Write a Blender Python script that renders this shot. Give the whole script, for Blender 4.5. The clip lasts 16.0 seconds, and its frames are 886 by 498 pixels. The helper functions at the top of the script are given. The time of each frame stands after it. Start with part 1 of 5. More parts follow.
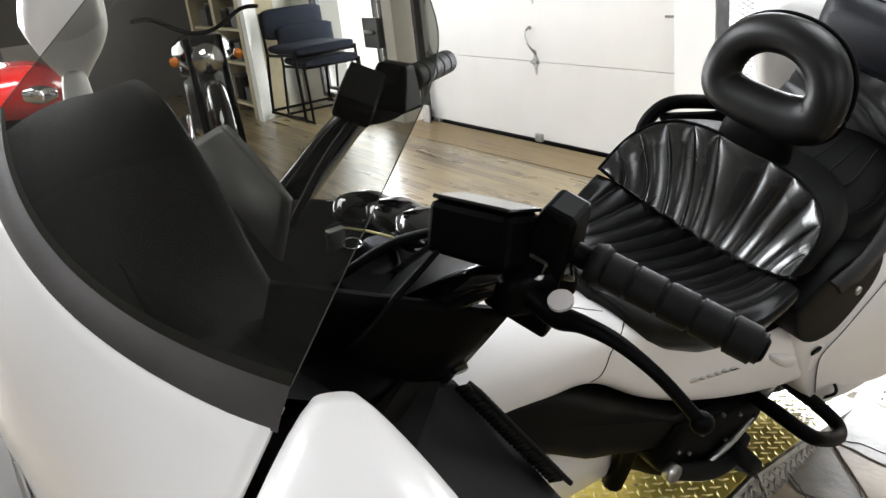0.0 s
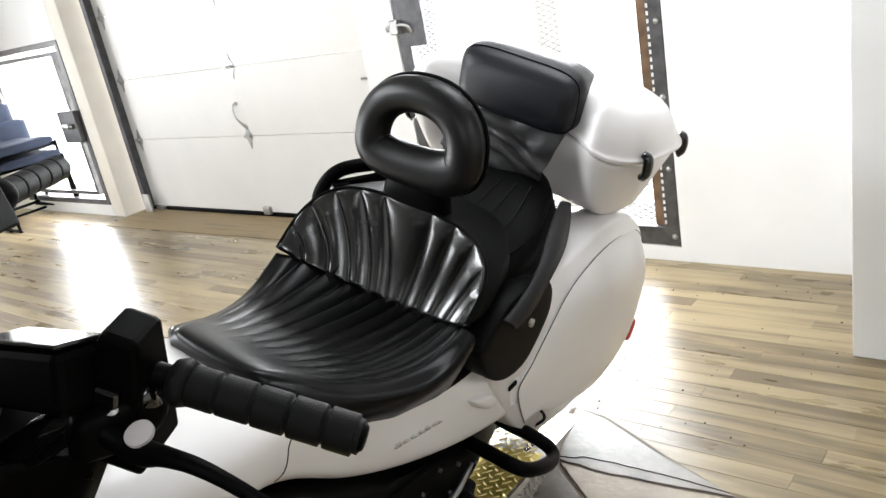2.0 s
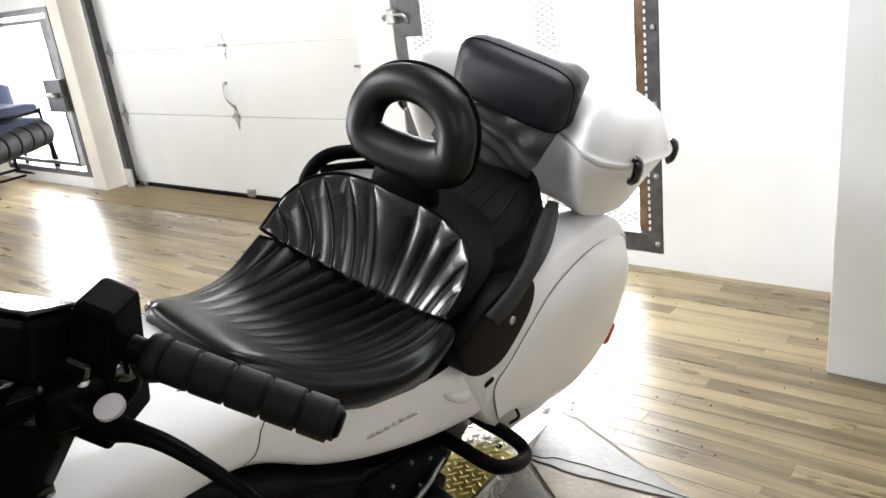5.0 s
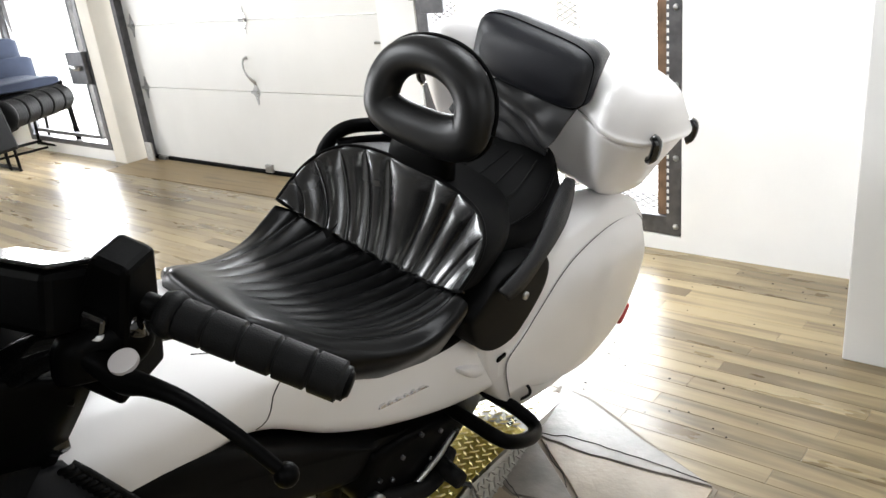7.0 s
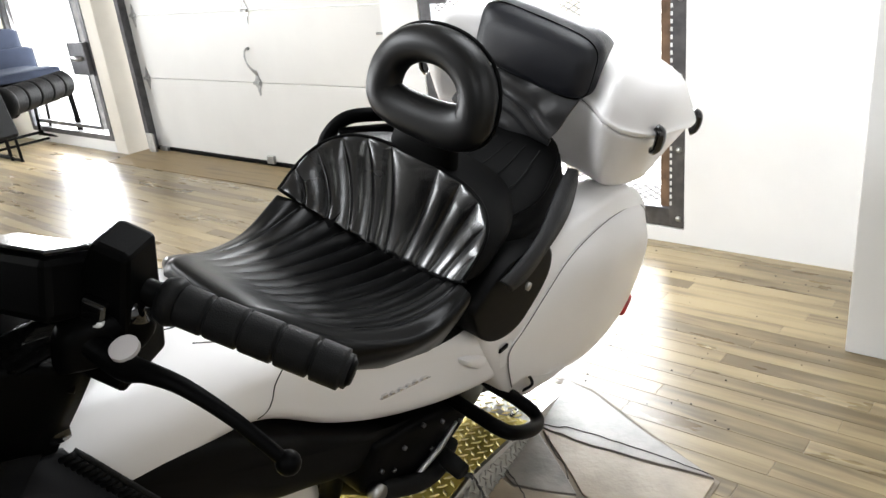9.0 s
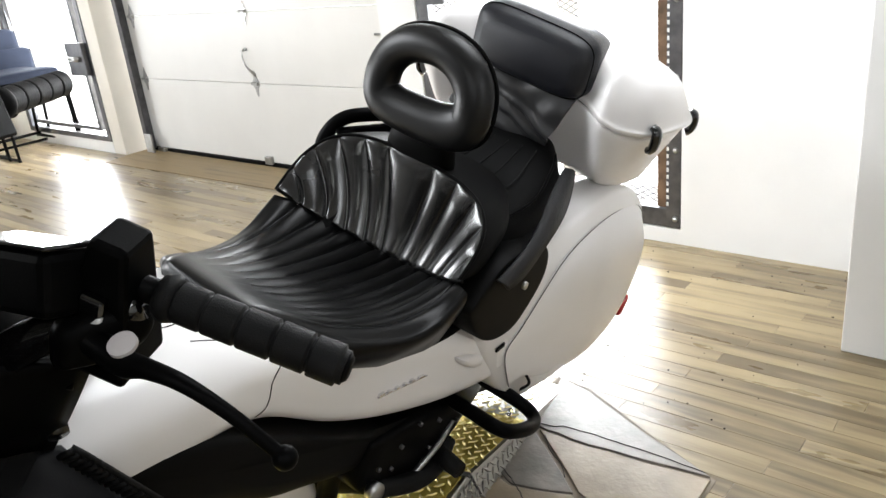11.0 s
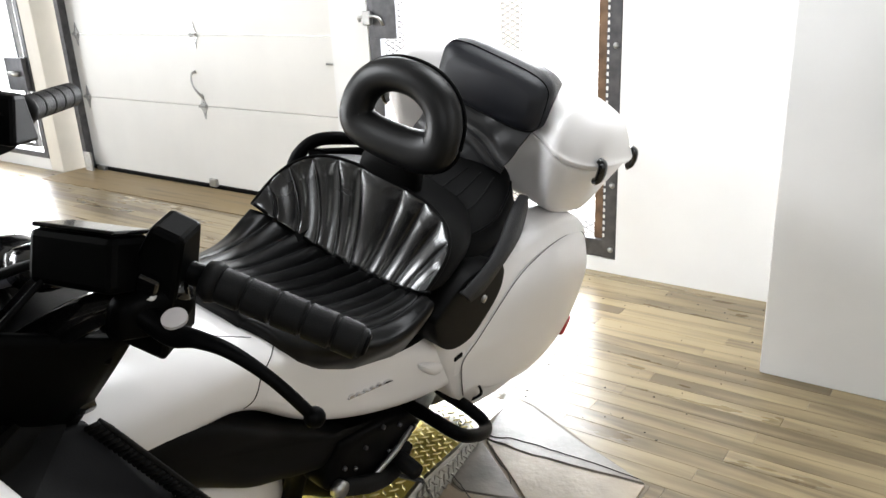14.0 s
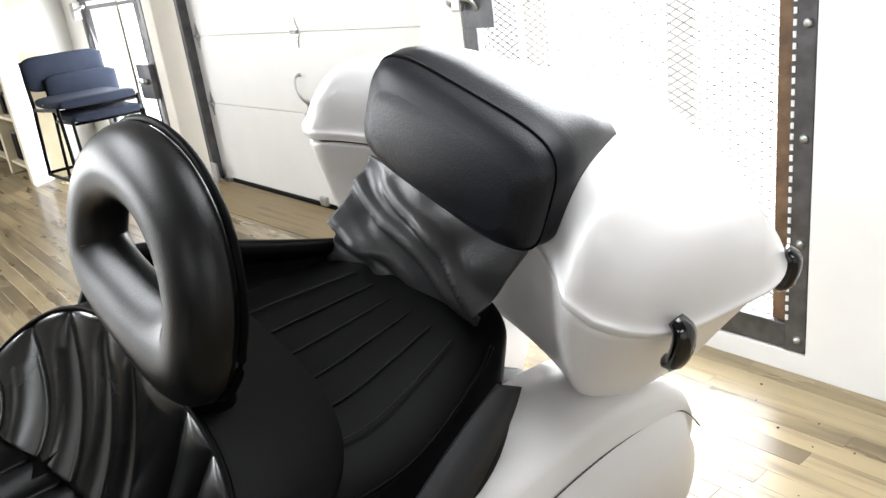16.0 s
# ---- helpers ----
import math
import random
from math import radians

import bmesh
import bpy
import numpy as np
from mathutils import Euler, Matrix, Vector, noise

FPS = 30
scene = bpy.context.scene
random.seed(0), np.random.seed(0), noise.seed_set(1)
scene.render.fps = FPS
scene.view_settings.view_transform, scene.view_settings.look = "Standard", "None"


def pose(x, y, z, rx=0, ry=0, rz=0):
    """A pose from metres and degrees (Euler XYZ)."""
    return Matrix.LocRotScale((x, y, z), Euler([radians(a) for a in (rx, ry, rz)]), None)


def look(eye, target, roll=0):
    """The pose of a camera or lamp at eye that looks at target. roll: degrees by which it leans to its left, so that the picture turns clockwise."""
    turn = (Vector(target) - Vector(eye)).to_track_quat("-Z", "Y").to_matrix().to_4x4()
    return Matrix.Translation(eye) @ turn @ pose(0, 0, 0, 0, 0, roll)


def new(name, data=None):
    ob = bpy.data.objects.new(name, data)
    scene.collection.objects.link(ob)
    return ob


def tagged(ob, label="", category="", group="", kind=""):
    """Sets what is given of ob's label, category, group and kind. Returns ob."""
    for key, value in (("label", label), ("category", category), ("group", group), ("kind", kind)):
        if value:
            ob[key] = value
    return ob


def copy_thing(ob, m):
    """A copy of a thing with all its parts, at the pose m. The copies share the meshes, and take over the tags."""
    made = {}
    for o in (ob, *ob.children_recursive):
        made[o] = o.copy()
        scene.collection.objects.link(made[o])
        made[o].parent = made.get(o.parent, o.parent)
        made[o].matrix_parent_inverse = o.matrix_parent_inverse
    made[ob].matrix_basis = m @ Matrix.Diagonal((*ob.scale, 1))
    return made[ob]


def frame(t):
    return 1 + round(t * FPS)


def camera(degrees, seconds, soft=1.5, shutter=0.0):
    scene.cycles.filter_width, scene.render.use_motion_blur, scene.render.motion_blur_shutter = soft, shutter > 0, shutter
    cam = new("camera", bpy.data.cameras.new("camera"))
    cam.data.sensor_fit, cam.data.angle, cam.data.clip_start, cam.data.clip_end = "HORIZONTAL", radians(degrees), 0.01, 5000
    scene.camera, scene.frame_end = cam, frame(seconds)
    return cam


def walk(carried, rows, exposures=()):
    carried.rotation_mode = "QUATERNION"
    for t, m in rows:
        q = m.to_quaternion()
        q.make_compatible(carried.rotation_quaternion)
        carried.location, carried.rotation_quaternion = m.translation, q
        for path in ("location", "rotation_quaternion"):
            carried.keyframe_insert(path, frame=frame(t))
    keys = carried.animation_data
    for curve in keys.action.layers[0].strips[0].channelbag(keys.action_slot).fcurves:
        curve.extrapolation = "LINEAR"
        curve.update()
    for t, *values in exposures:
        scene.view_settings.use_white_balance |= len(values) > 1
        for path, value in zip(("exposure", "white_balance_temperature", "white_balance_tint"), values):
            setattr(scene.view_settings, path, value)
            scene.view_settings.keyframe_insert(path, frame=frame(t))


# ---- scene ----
cam = camera(59.1, 16.0)
PATH = [
    (0, (4.036, 1.975, 1.346), (2.427, 2.924, 0.631), -6.6),
    (0.5, (4.063, 2.038, 1.34), (2.565, 3.164, 0.641), -8.9),
    (1, (4.083, 2.087, 1.329), (2.676, 3.326, 0.632), -10.0),
    (1.5, (4.106, 2.134, 1.335), (2.788, 3.489, 0.682), -11.6),
    (2, (4.113, 2.158, 1.336), (2.867, 3.579, 0.682), -11.0),
    (2.5, (4.106, 2.167, 1.344), (2.869, 3.601, 0.701), -9.7),
    (3, (4.101, 2.18, 1.337), (2.9, 3.645, 0.695), -9.6),
    (3.5, (4.1, 2.175, 1.33), (2.902, 3.637, 0.677), -9.0),
    (4, (4.1, 2.164, 1.331), (2.898, 3.624, 0.68), -8.2),
    (6.5, (4.105, 2.159, 1.316), (2.883, 3.574, 0.605), -6.1),
    (7, (4.107, 2.157, 1.313), (2.872, 3.56, 0.601), -6.3),
    (7.5, (4.108, 2.155, 1.314), (2.877, 3.559, 0.597), -6.2),
    (8, (4.106, 2.155, 1.309), (2.872, 3.552, 0.585), -6.2),
    (8.5, (4.104, 2.157, 1.307), (2.874, 3.557, 0.58), -6.3),
    (9, (4.102, 2.159, 1.306), (2.867, 3.553, 0.577), -6.2),
    (11.5, (4.109, 2.154, 1.304), (2.879, 3.553, 0.577), -6.1),
    (12, (4.108, 2.153, 1.301), (2.876, 3.543, 0.56), -5.9),
    (12.5, (4.103, 2.139, 1.304), (2.875, 3.534, 0.565), -4.7),
    (13, (4.107, 2.105, 1.302), (2.937, 3.556, 0.577), -3.0),
    (13.5, (4.124, 2.024, 1.304), (3.019, 3.543, 0.617), -1.8),
    (14, (4.133, 1.998, 1.324), (3.031, 3.53, 0.662), -2.6),
    (14.5, (4.104, 2.197, 1.281), (2.958, 3.664, 0.548), -6.9),
    (15, (4.035, 2.5, 1.271), (2.688, 3.793, 0.553), -4.2),
    (15.5, (3.883, 2.795, 1.247), (2.53, 4.051, 0.478), -6.0),
    (16, (3.803, 3.126, 1.26), (2.307, 4.271, 0.587), -7.4),
]
walk(cam, [(t, look(eye, target, roll)) for t, eye, target, roll in PATH])

# ---- world and light ----
scene.view_settings.exposure = -0.05
world = bpy.data.worlds.new("sky")
scene.world = world
world.use_nodes = True
sky = world.node_tree.nodes.new("ShaderNodeTexSky")
sky.sky_type, sky.sun_disc = "NISHITA", False
sky.sun_elevation, sky.sun_rotation = radians(40), radians(20)
world.node_tree.links.new(sky.outputs[0], world.node_tree.nodes["Background"].inputs[0])
world.node_tree.nodes["Background"].inputs[1].default_value = 0.12


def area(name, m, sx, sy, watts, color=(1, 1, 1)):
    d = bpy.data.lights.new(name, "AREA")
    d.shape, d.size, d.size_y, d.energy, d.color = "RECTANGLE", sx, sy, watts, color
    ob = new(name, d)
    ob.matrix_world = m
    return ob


# daylight in the openings, and unseen fill lamps added under the ceiling
area("gate_daylight", look((2.14, 5.27, 1.08), (2.14, 3.0, 0.4)), 1.2, 1.85, 130, (0.935, 0.965, 1))
area("door_daylight", look((-2.62, 5.3, 0.75), (-2.2, 2.0, 0.2)), 1.3, 1.2, 110, (0.935, 0.965, 1))
# unseen window's lamp, widened to strengthen highlights on the seat's pleats
area("unseen_window_light", look((-5.98, -0.2, 1.6), (0, 0.3, 1.4)), 5.5, 2.2, 420, (0.935, 0.965, 1))
for lx, ly, sx, sy, lw in ((0.6, 1.8, 1.3, 2.0, 185), (4.3, -1.2, 1.1, 1.6, 70), (3.4, 4.1, 1.1, 1.3, 50), (6.4, 1.6, 1.1, 2.2, 60)):
    area("overhead_fill_light", look((lx, ly, 2.96), (lx, ly, 0)), sx, sy, lw, (0.935, 0.965, 1))



# ---- materials ----
def material(name, color, rough=0.5, metal=0.0, var=0.12, scale=8.0, fine=180.0, bump=0.1, coat=0.0, spec=0.5, isl=0.0):
    """A surface with two scales of variation in colour, roughness and relief."""
    m = bpy.data.materials.new(name)
    m.use_nodes = True
    n, l = m.node_tree.nodes, m.node_tree.links
    b = n["Principled BSDF"]
    tc = n.new("ShaderNodeTexCoord")
    big, small = n.new("ShaderNodeTexNoise"), n.new("ShaderNodeTexNoise")
    big.inputs["Scale"].default_value, small.inputs["Scale"].default_value = scale, fine
    big.inputs["Detail"].default_value = 6
    for t in (big, small):
        l.new(tc.outputs["Object"], t.inputs["Vector"])
    ramp = n.new("ShaderNodeMapRange")
    ramp.inputs["From Min"].default_value, ramp.inputs["From Max"].default_value = 0.3, 0.7
    ramp.inputs["To Min"].default_value, ramp.inputs["To Max"].default_value = 1 - var, 1 + var
    l.new(big.outputs["Fac"], ramp.inputs["Value"])
    mul = n.new("ShaderNodeVectorMath")
    mul.operation = "SCALE"
    mul.inputs[0].default_value = color
    l.new(ramp.outputs[0], mul.inputs["Scale"])
    out = mul.outputs[0]
    if isl:
        info = n.new("ShaderNodeObjectInfo")
        r2 = n.new("ShaderNodeMapRange")
        r2.inputs["To Min"].default_value, r2.inputs["To Max"].default_value = 1 - isl, 1 + isl
        l.new(info.outputs["Random"], r2.inputs["Value"])
        mul2 = n.new("ShaderNodeVectorMath")
        mul2.operation = "SCALE"
        l.new(out, mul2.inputs[0])
        l.new(r2.outputs[0], mul2.inputs["Scale"])
        out = mul2.outputs[0]
    l.new(out, b.inputs["Base Color"])
    rr = n.new("ShaderNodeMapRange")
    rr.inputs["To Min"].default_value, rr.inputs["To Max"].default_value = max(0.02, rough - 0.08), min(1, rough + 0.08)
    l.new(big.outputs["Fac"], rr.inputs["Value"])
    l.new(rr.outputs[0], b.inputs["Roughness"])
    b.inputs["Metallic"].default_value = metal
    b.inputs["Specular IOR Level"].default_value = spec
    b.inputs["Coat Weight"].default_value = coat
    b.inputs["Coat Roughness"].default_value = 0.05
    if bump:
        bn = n.new("ShaderNodeBump")
        bn.inputs["Strength"].default_value, bn.inputs["Distance"].default_value = bump, 0.002
        l.new(small.outputs["Fac"], bn.inputs["Height"])
        l.new(bn.outputs[0], b.inputs["Normal"])
    return m


def glow(name, color, strength):
    m = bpy.data.materials.new(name)
    m.use_nodes = True
    n, l = m.node_tree.nodes, m.node_tree.links
    n.remove(n["Principled BSDF"])
    e = n.new("ShaderNodeEmission")
    e.inputs[0].default_value, e.inputs[1].default_value = (*color, 1), strength
    l.new(e.outputs[0], n["Material Output"].inputs[0])
    return m


WALL = material("white_wall_paint", (0.8, 0.8, 0.79), 0.65, var=0.04, scale=2.5, fine=60, bump=0.25)
DOORPAINT = material("garage_door_paint", (0.76, 0.75, 0.72), 0.45, var=0.03, scale=3, fine=90, bump=0.15)
PIERPAINT = material("cream_pier_paint", (0.72, 0.68, 0.6), 0.6, var=0.06, scale=4, fine=70, bump=0.2)
BACKWALL = material("grey_back_wall_paint", (0.18, 0.175, 0.165), 0.7, var=0.08, scale=2, fine=60, bump=0.2)
# unseen ceiling, toned dark so that black parts reflect less
CEIL = material("dark_ceiling_tone", (0.24, 0.24, 0.24), 0.8, var=0.03, scale=3, fine=50, bump=0.2)
PEARL = material("pearl_white_bodywork", (0.78, 0.76, 0.748), 0.34, var=0.02, scale=3, fine=300, bump=0.0, coat=0.3)
VINYL = material("black_vinyl", (0.0018, 0.0018, 0.002), 0.25, var=0.25, scale=9, fine=420, bump=0.04, spec=1.0)
# copy of the seat vinyl, its reflections cut to keep the cushion dark
DULLVINYL = material("dull_black_vinyl", (0.002, 0.002, 0.002), 0.34, var=0.25, scale=9, fine=420, bump=0.06, spec=0.17)
PADVINYL = material("black_pad_vinyl", (0.003, 0.003, 0.003), 0.36, var=0.25, scale=9, fine=420, bump=0.12, spec=0.3)
VINYLSIDE = material("black_grained_vinyl", (0.002, 0.002, 0.002), 0.52, var=0.25, scale=9, fine=500, bump=0.12, spec=0.07)
GREYVINYL = material("dark_grey_vinyl", (0.007, 0.0075, 0.0105), 0.4, var=0.2, scale=7, fine=420, bump=0.25, spec=0.32)
APRON = material("creased_grey_vinyl", (0.028, 0.028, 0.029), 0.33, var=0.2, scale=7, fine=420, bump=0.2, spec=0.6)
BLACK = material("satin_black_plastic", (0.0015, 0.0015, 0.0015), 0.42, var=0.2, scale=12, fine=500, bump=0.08, spec=0.04)
GLOSS = material("gloss_black_plastic", (0.003, 0.003, 0.003), 0.12, var=0.15, scale=10, fine=300, bump=0.02, coat=0.5)
RUBBER = material("ribbed_black_rubber", (0.006, 0.006, 0.006), 0.55, var=0.2, scale=30, fine=700, bump=0.3, spec=0.12)
STITCH = material("dark_stitching", (0.012, 0.012, 0.012), 0.7, var=0.2, scale=40, bump=0.0, spec=0.1)
SEAM = material("grey_seam_gap", (0.09, 0.085, 0.085), 0.7, var=0.1, bump=0.0)
BELT = material("grey_strap", (0.013, 0.013, 0.014), 0.46, var=0.15, scale=12, fine=800, bump=0.4, spec=0.2)
LEGVINYL = material("satin_black_leg_panel", (0.004, 0.004, 0.0045), 0.42, var=0.25, scale=6, fine=420, bump=0.1, spec=0.16)
CHROME = material("chrome", (0.75, 0.75, 0.76), 0.12, 1.0, var=0.05, scale=20, bump=0.0)
STEEL = material("galvanised_steel", (0.42, 0.42, 0.41), 0.38, 1.0, var=0.2, scale=25, fine=200, bump=0.1)
DARKSTEEL = material("dark_steel", (0.1, 0.1, 0.105), 0.45, 0.7, var=0.3, scale=18, fine=150, bump=0.2)
TREAD = material("tread_plate", (0.46, 0.45, 0.42), 0.3, 1.0, var=0.15, scale=14, fine=240, bump=0.1)
YTREAD = material("yellow_tread_plate", (0.6, 0.47, 0.1), 0.35, 0.5, var=0.15, scale=14, fine=240, bump=0.1)
YBUMP = material("worn_yellow_tread", (0.72, 0.62, 0.3), 0.3, 0.6, var=0.25, scale=30, fine=240, bump=0.1)
NAVY = material("navy_fabric", (0.012, 0.015, 0.024), 0.85, var=0.15, scale=12, fine=700, bump=0.5, spec=0.08)
WHITEPAINT = material("white_metal_paint", (0.75, 0.75, 0.74), 0.4, var=0.04, scale=6, bump=0.1)
OUTSIDE = glow("bright_daylight", (1, 1, 1), 5.0)


# ---- building helpers ----
def mesh(name, bm, mat, smooth=True, bevel=0.0, segs=2):
    me = bpy.data.meshes.new(name)
    bmesh.ops.recalc_face_normals(bm, faces=bm.faces)
    bm.to_mesh(me)
    bm.free()
    me.materials.append(mat)
    for p in me.polygons:
        p.use_smooth = smooth
    ob = new(name, me)
    if bevel:
        md = ob.modifiers.new("bevel", "BEVEL")
        md.width, md.segments, md.limit_method, md.angle_limit = bevel, segs, "ANGLE", radians(40)
    return ob


def thing(name, label, category, group="", kind="", at=None):
    ob = new(name)
    tagged(ob, label, category, group, kind)
    if at is not None:
        ob.matrix_world = at
    return ob


def part(name, bm, mat, parent, label="", smooth=True, bevel=0.0, segs=2):
    ob = mesh(name, bm, mat, smooth, bevel, segs)
    ob.parent = parent
    if label:
        ob["label"] = label
    return ob


def box(x0, x1, y0, y1, z0, z1, bm=None):
    bm = bm or bmesh.new()
    m = Matrix.Translation(((x0 + x1) / 2, (y0 + y1) / 2, (z0 + z1) / 2)) @ Matrix.Diagonal((x1 - x0, y1 - y0, z1 - z0, 1))
    bmesh.ops.create_cube(bm, size=1, matrix=m)
    return bm


def rings(loops, closed=True, caps=True, bm=None):
    """Joins loops of points, all of one length, into a skin."""
    bm = bm or bmesh.new()
    vs = [[bm.verts.new(p) for p in lp] for lp in loops]
    n = len(vs[0])
    for a, b in zip(vs, vs[1:]):
        for i in range(n if closed else n - 1):
            j = (i + 1) % n
            bm.faces.new((a[i], a[j], b[j], b[i]))
    if caps and closed:
        bm.faces.new(vs[0][::-1])
        bm.faces.new(vs[-1])
    return bm


def oval(cx, cz, w, h, e=2.0, n=32):
    """A rounded outline in x and z; e: 2 an ellipse, more is squarer."""
    out = []
    for i in range(n):
        a = 2 * math.pi * i / n
        c, s = math.cos(a), math.sin(a)
        out.append((cx + w * math.copysign(abs(c) ** (2 / e), c), cz + h * math.copysign(abs(s) ** (2 / e), s)))
    return out


def spline(pts, n):
    """n points along a smooth curve through pts (rows of any width)."""
    p = np.array(pts, float)
    m = len(p) - 1
    out = []
    for k in range(n):
        u = m * k / (n - 1)
        i = min(int(u), m - 1)
        f = u - i
        p0, p1, p2, p3 = p[max(i - 1, 0)], p[i], p[i + 1], p[min(i + 2, m)]
        out.append(0.5 * (2 * p1 + (p2 - p0) * f + (2 * p0 - 5 * p1 + 4 * p2 - p3) * f * f + (3 * p1 - p0 - 3 * p2 + p3) * f ** 3))
    return np.array(out)


def loft(rows, n=32, steps=24, bm=None):
    """A body along y: rows of y, x, z, half width, half height, squareness."""
    r = spline(rows, steps)
    return rings([[(x, y, z) for x, z in oval(cx, cz, max(w, 0.001), max(h, 0.001), max(e, 1.2), n)] for y, cx, cz, w, h, e in r], bm=bm)


def tube(pts, radius, n=12, steps=0, bm=None, closed=False):
    """A round bar along pts; radius a number or one per point."""
    p = [Vector(q) for q in pts]
    rad = [radius] * len(p) if isinstance(radius, (int, float)) else list(radius)
    if steps:
        d = spline([(*q, r) for q, r in zip(p, rad)], steps)
        p, rad = [Vector(q[:3]) for q in d], [float(q[3]) for q in d]
    loops, up = [], Vector((0.13, 0.21, 0.97))
    for i, q in enumerate(p):
        if closed:
            t = p[(i + 1) % len(p)] - p[i - 1]
        else:
            t = p[min(i + 1, len(p) - 1)] - p[max(i - 1, 0)]
        t.normalize()
        a = t.cross(up).normalized()
        b = t.cross(a)
        loops.append([q + rad[i] * (math.cos(2 * math.pi * k / n) * a + math.sin(2 * math.pi * k / n) * b) for k in range(n)])
    if closed:
        loops.append(loops[0])
    return rings(loops, caps=not closed, bm=bm)


def disc(at, axis, r, h, n=20, bm=None, r2=None):
    """A short round piece of height h along axis."""
    bm = bm or bmesh.new()
    m = Matrix.Translation(at) @ Vector(axis).to_track_quat("Z", "Y").to_matrix().to_4x4()
    bmesh.ops.create_cone(bm, cap_ends=True, segments=n, radius1=r, radius2=r if r2 is None else r2, depth=h, matrix=m)
    return bm


def slab(outline, thick, bm=None):
    """A flat plate: outline of (x, y) points, from z = 0 up to thick."""
    bm = bm or bmesh.new()
    lo = [bm.verts.new((x, y, 0)) for x, y in outline]
    hi = [bm.verts.new((x, y, thick)) for x, y in outline]
    bm.faces.new(lo[::-1])
    bm.faces.new(hi)
    for i in range(len(lo)):
        j = (i + 1) % len(lo)
        bm.faces.new((lo[i], lo[j], hi[j], hi[i]))
    return bm


def patch(corners, n=14, bulge=0.02):
    """A four-cornered swelling panel."""
    a, b, c, d = [Vector(p) for p in corners]
    nrm = (b - a).cross(d - a).normalized()
    loops = []
    for j in range(n + 1):
        v = j / n
        loops.append([a.lerp(b, u).lerp(d.lerp(c, u), v) + nrm * bulge * math.sin(math.pi * u) * math.sin(math.pi * v) for u in [i / n for i in range(n + 1)]])
    return rings(loops, closed=False)


def structure(name, bm, mat, label, category, smooth=False, bevel=0.0):
    return tagged(mesh(name, bm, mat, smooth, bevel), label, category, kind="structure")


# ---- the room ----
X0, X1, Y0, Y1, H = -6.0, 8.0, -3.5, 5.15, 3.0
YD = 5.35
floor = structure("floor", box(X0, X1, Y0, 5.5, -0.12, -0.012), material("plank_bed", (0.16, 0.12, 0.07), 0.6), "worn oak laminate plank floor", "floor")
structure("ceiling", box(X0, X1, Y0, 5.5, H, H + 0.1), CEIL, "plain unseen ceiling, toned dark grey to keep reflections low", "ceiling")
bm = box(-1.73, 1.2, Y1, 5.45, 2.2, H)
box(1.2, 1.455, Y1, 5.45, -0.012, H, bm)
box(1.455, 2.825, Y1, 5.45, -0.012, 0.066, bm)
box(1.455, 2.825, Y1, 5.45, 2.12, H, bm)
box(2.825, 3.5, Y1, 5.45, -0.012, H, bm)
structure("wall_north", bm, WALL, "white painted plaster wall with a garage door", "wall")
structure("wall_corner", slab([(3.615, 4.53), (X1, 4.53), (X1, 5.45), (3.5, 5.45), (3.496, 5.15)], H), WALL, "white painted boxed-out wall corner", "wall", bevel=0.004)
structure("partition", slab([(-3.1, 4.4), (-3.83, 5.15), (-3.95, 5.15), (-3.22, 4.4)], H), WALL, "white painted partition wall end", "wall")
structure("pier", box(-1.9, -1.73, Y1, 5.45, -0.012, H), PIERPAINT, "cream painted wall pier beside the garage door", "wall", bevel=0.006)
bm = box(-3.345, -1.9, Y1, 5.45, -0.012, 0.092)
box(-3.345, -1.9, Y1, 5.45, 1.4, H, bm)
box(X0, -3.345, Y1, 5.45, -0.012, H, bm)
structure("wall_northwest", bm, WALL, "white painted wall round a low glass door", "wall")
# unseen window and glowing backdrop, set where the seat's highlights point
bm = box(X0 - 0.1, X0, Y0, -3.0, -0.012, H)
box(X0 - 0.1, X0, 2.6, 5.45, -0.012, H, bm)
box(X0 - 0.1, X0, -3.0, 2.6, -0.012, 0.45, bm)
box(X0 - 0.1, X0, -3.0, 2.6, 2.75, H, bm)
structure("wall_west", bm, BACKWALL, "grey painted wall with an unseen window opened for the seat highlights", "wall")
bm = box(X0 - 0.06, X0 - 0.02, -3.0, 2.6, 0.45, 0.5)
box(X0 - 0.06, X0 - 0.02, -3.0, 2.6, 2.7, 2.75, bm)
for yk in (-3.0, -1.15, 0.7, 2.55):
    box(X0 - 0.06, X0 - 0.02, yk, yk + 0.05, 0.5, 2.7, bm)
structure("unseen_window", bm, DARKSTEEL, "dark metal frame of the unseen window", "window")
structure("backdrop_west", box(X0 - 1.6, X0 - 1.55, -6, 4, -0.5, 4), OUTSIDE, "bright overcast daylight outside", "daylight")
# unseen walls: east white for bounce onto the bike, south dark for reflections
structure("wall_east", box(X1, X1 + 0.1, Y0, 5.45, -0.012, H), WALL, "unseen east wall, kept white for bounce light", "wall")
structure("wall_south", box(X0, X1, Y0 - 0.1, Y0, -0.012, H), BACKWALL, "unseen south wall, kept grey to darken reflections", "wall")
structure("backdrop", box(-8, 6, 7.0, 7.05, -0.5, 4), OUTSIDE, "bright overcast daylight outside", "daylight")


# ---- the roll-up garage door ----
door = thing("garage_door", "cream white sectional roll-up garage door, closed", "garage door", at=pose(-0.175, YD, 0))
ZJ = (0.03, 0.567, 1.026, 1.487, 1.945, 2.3)
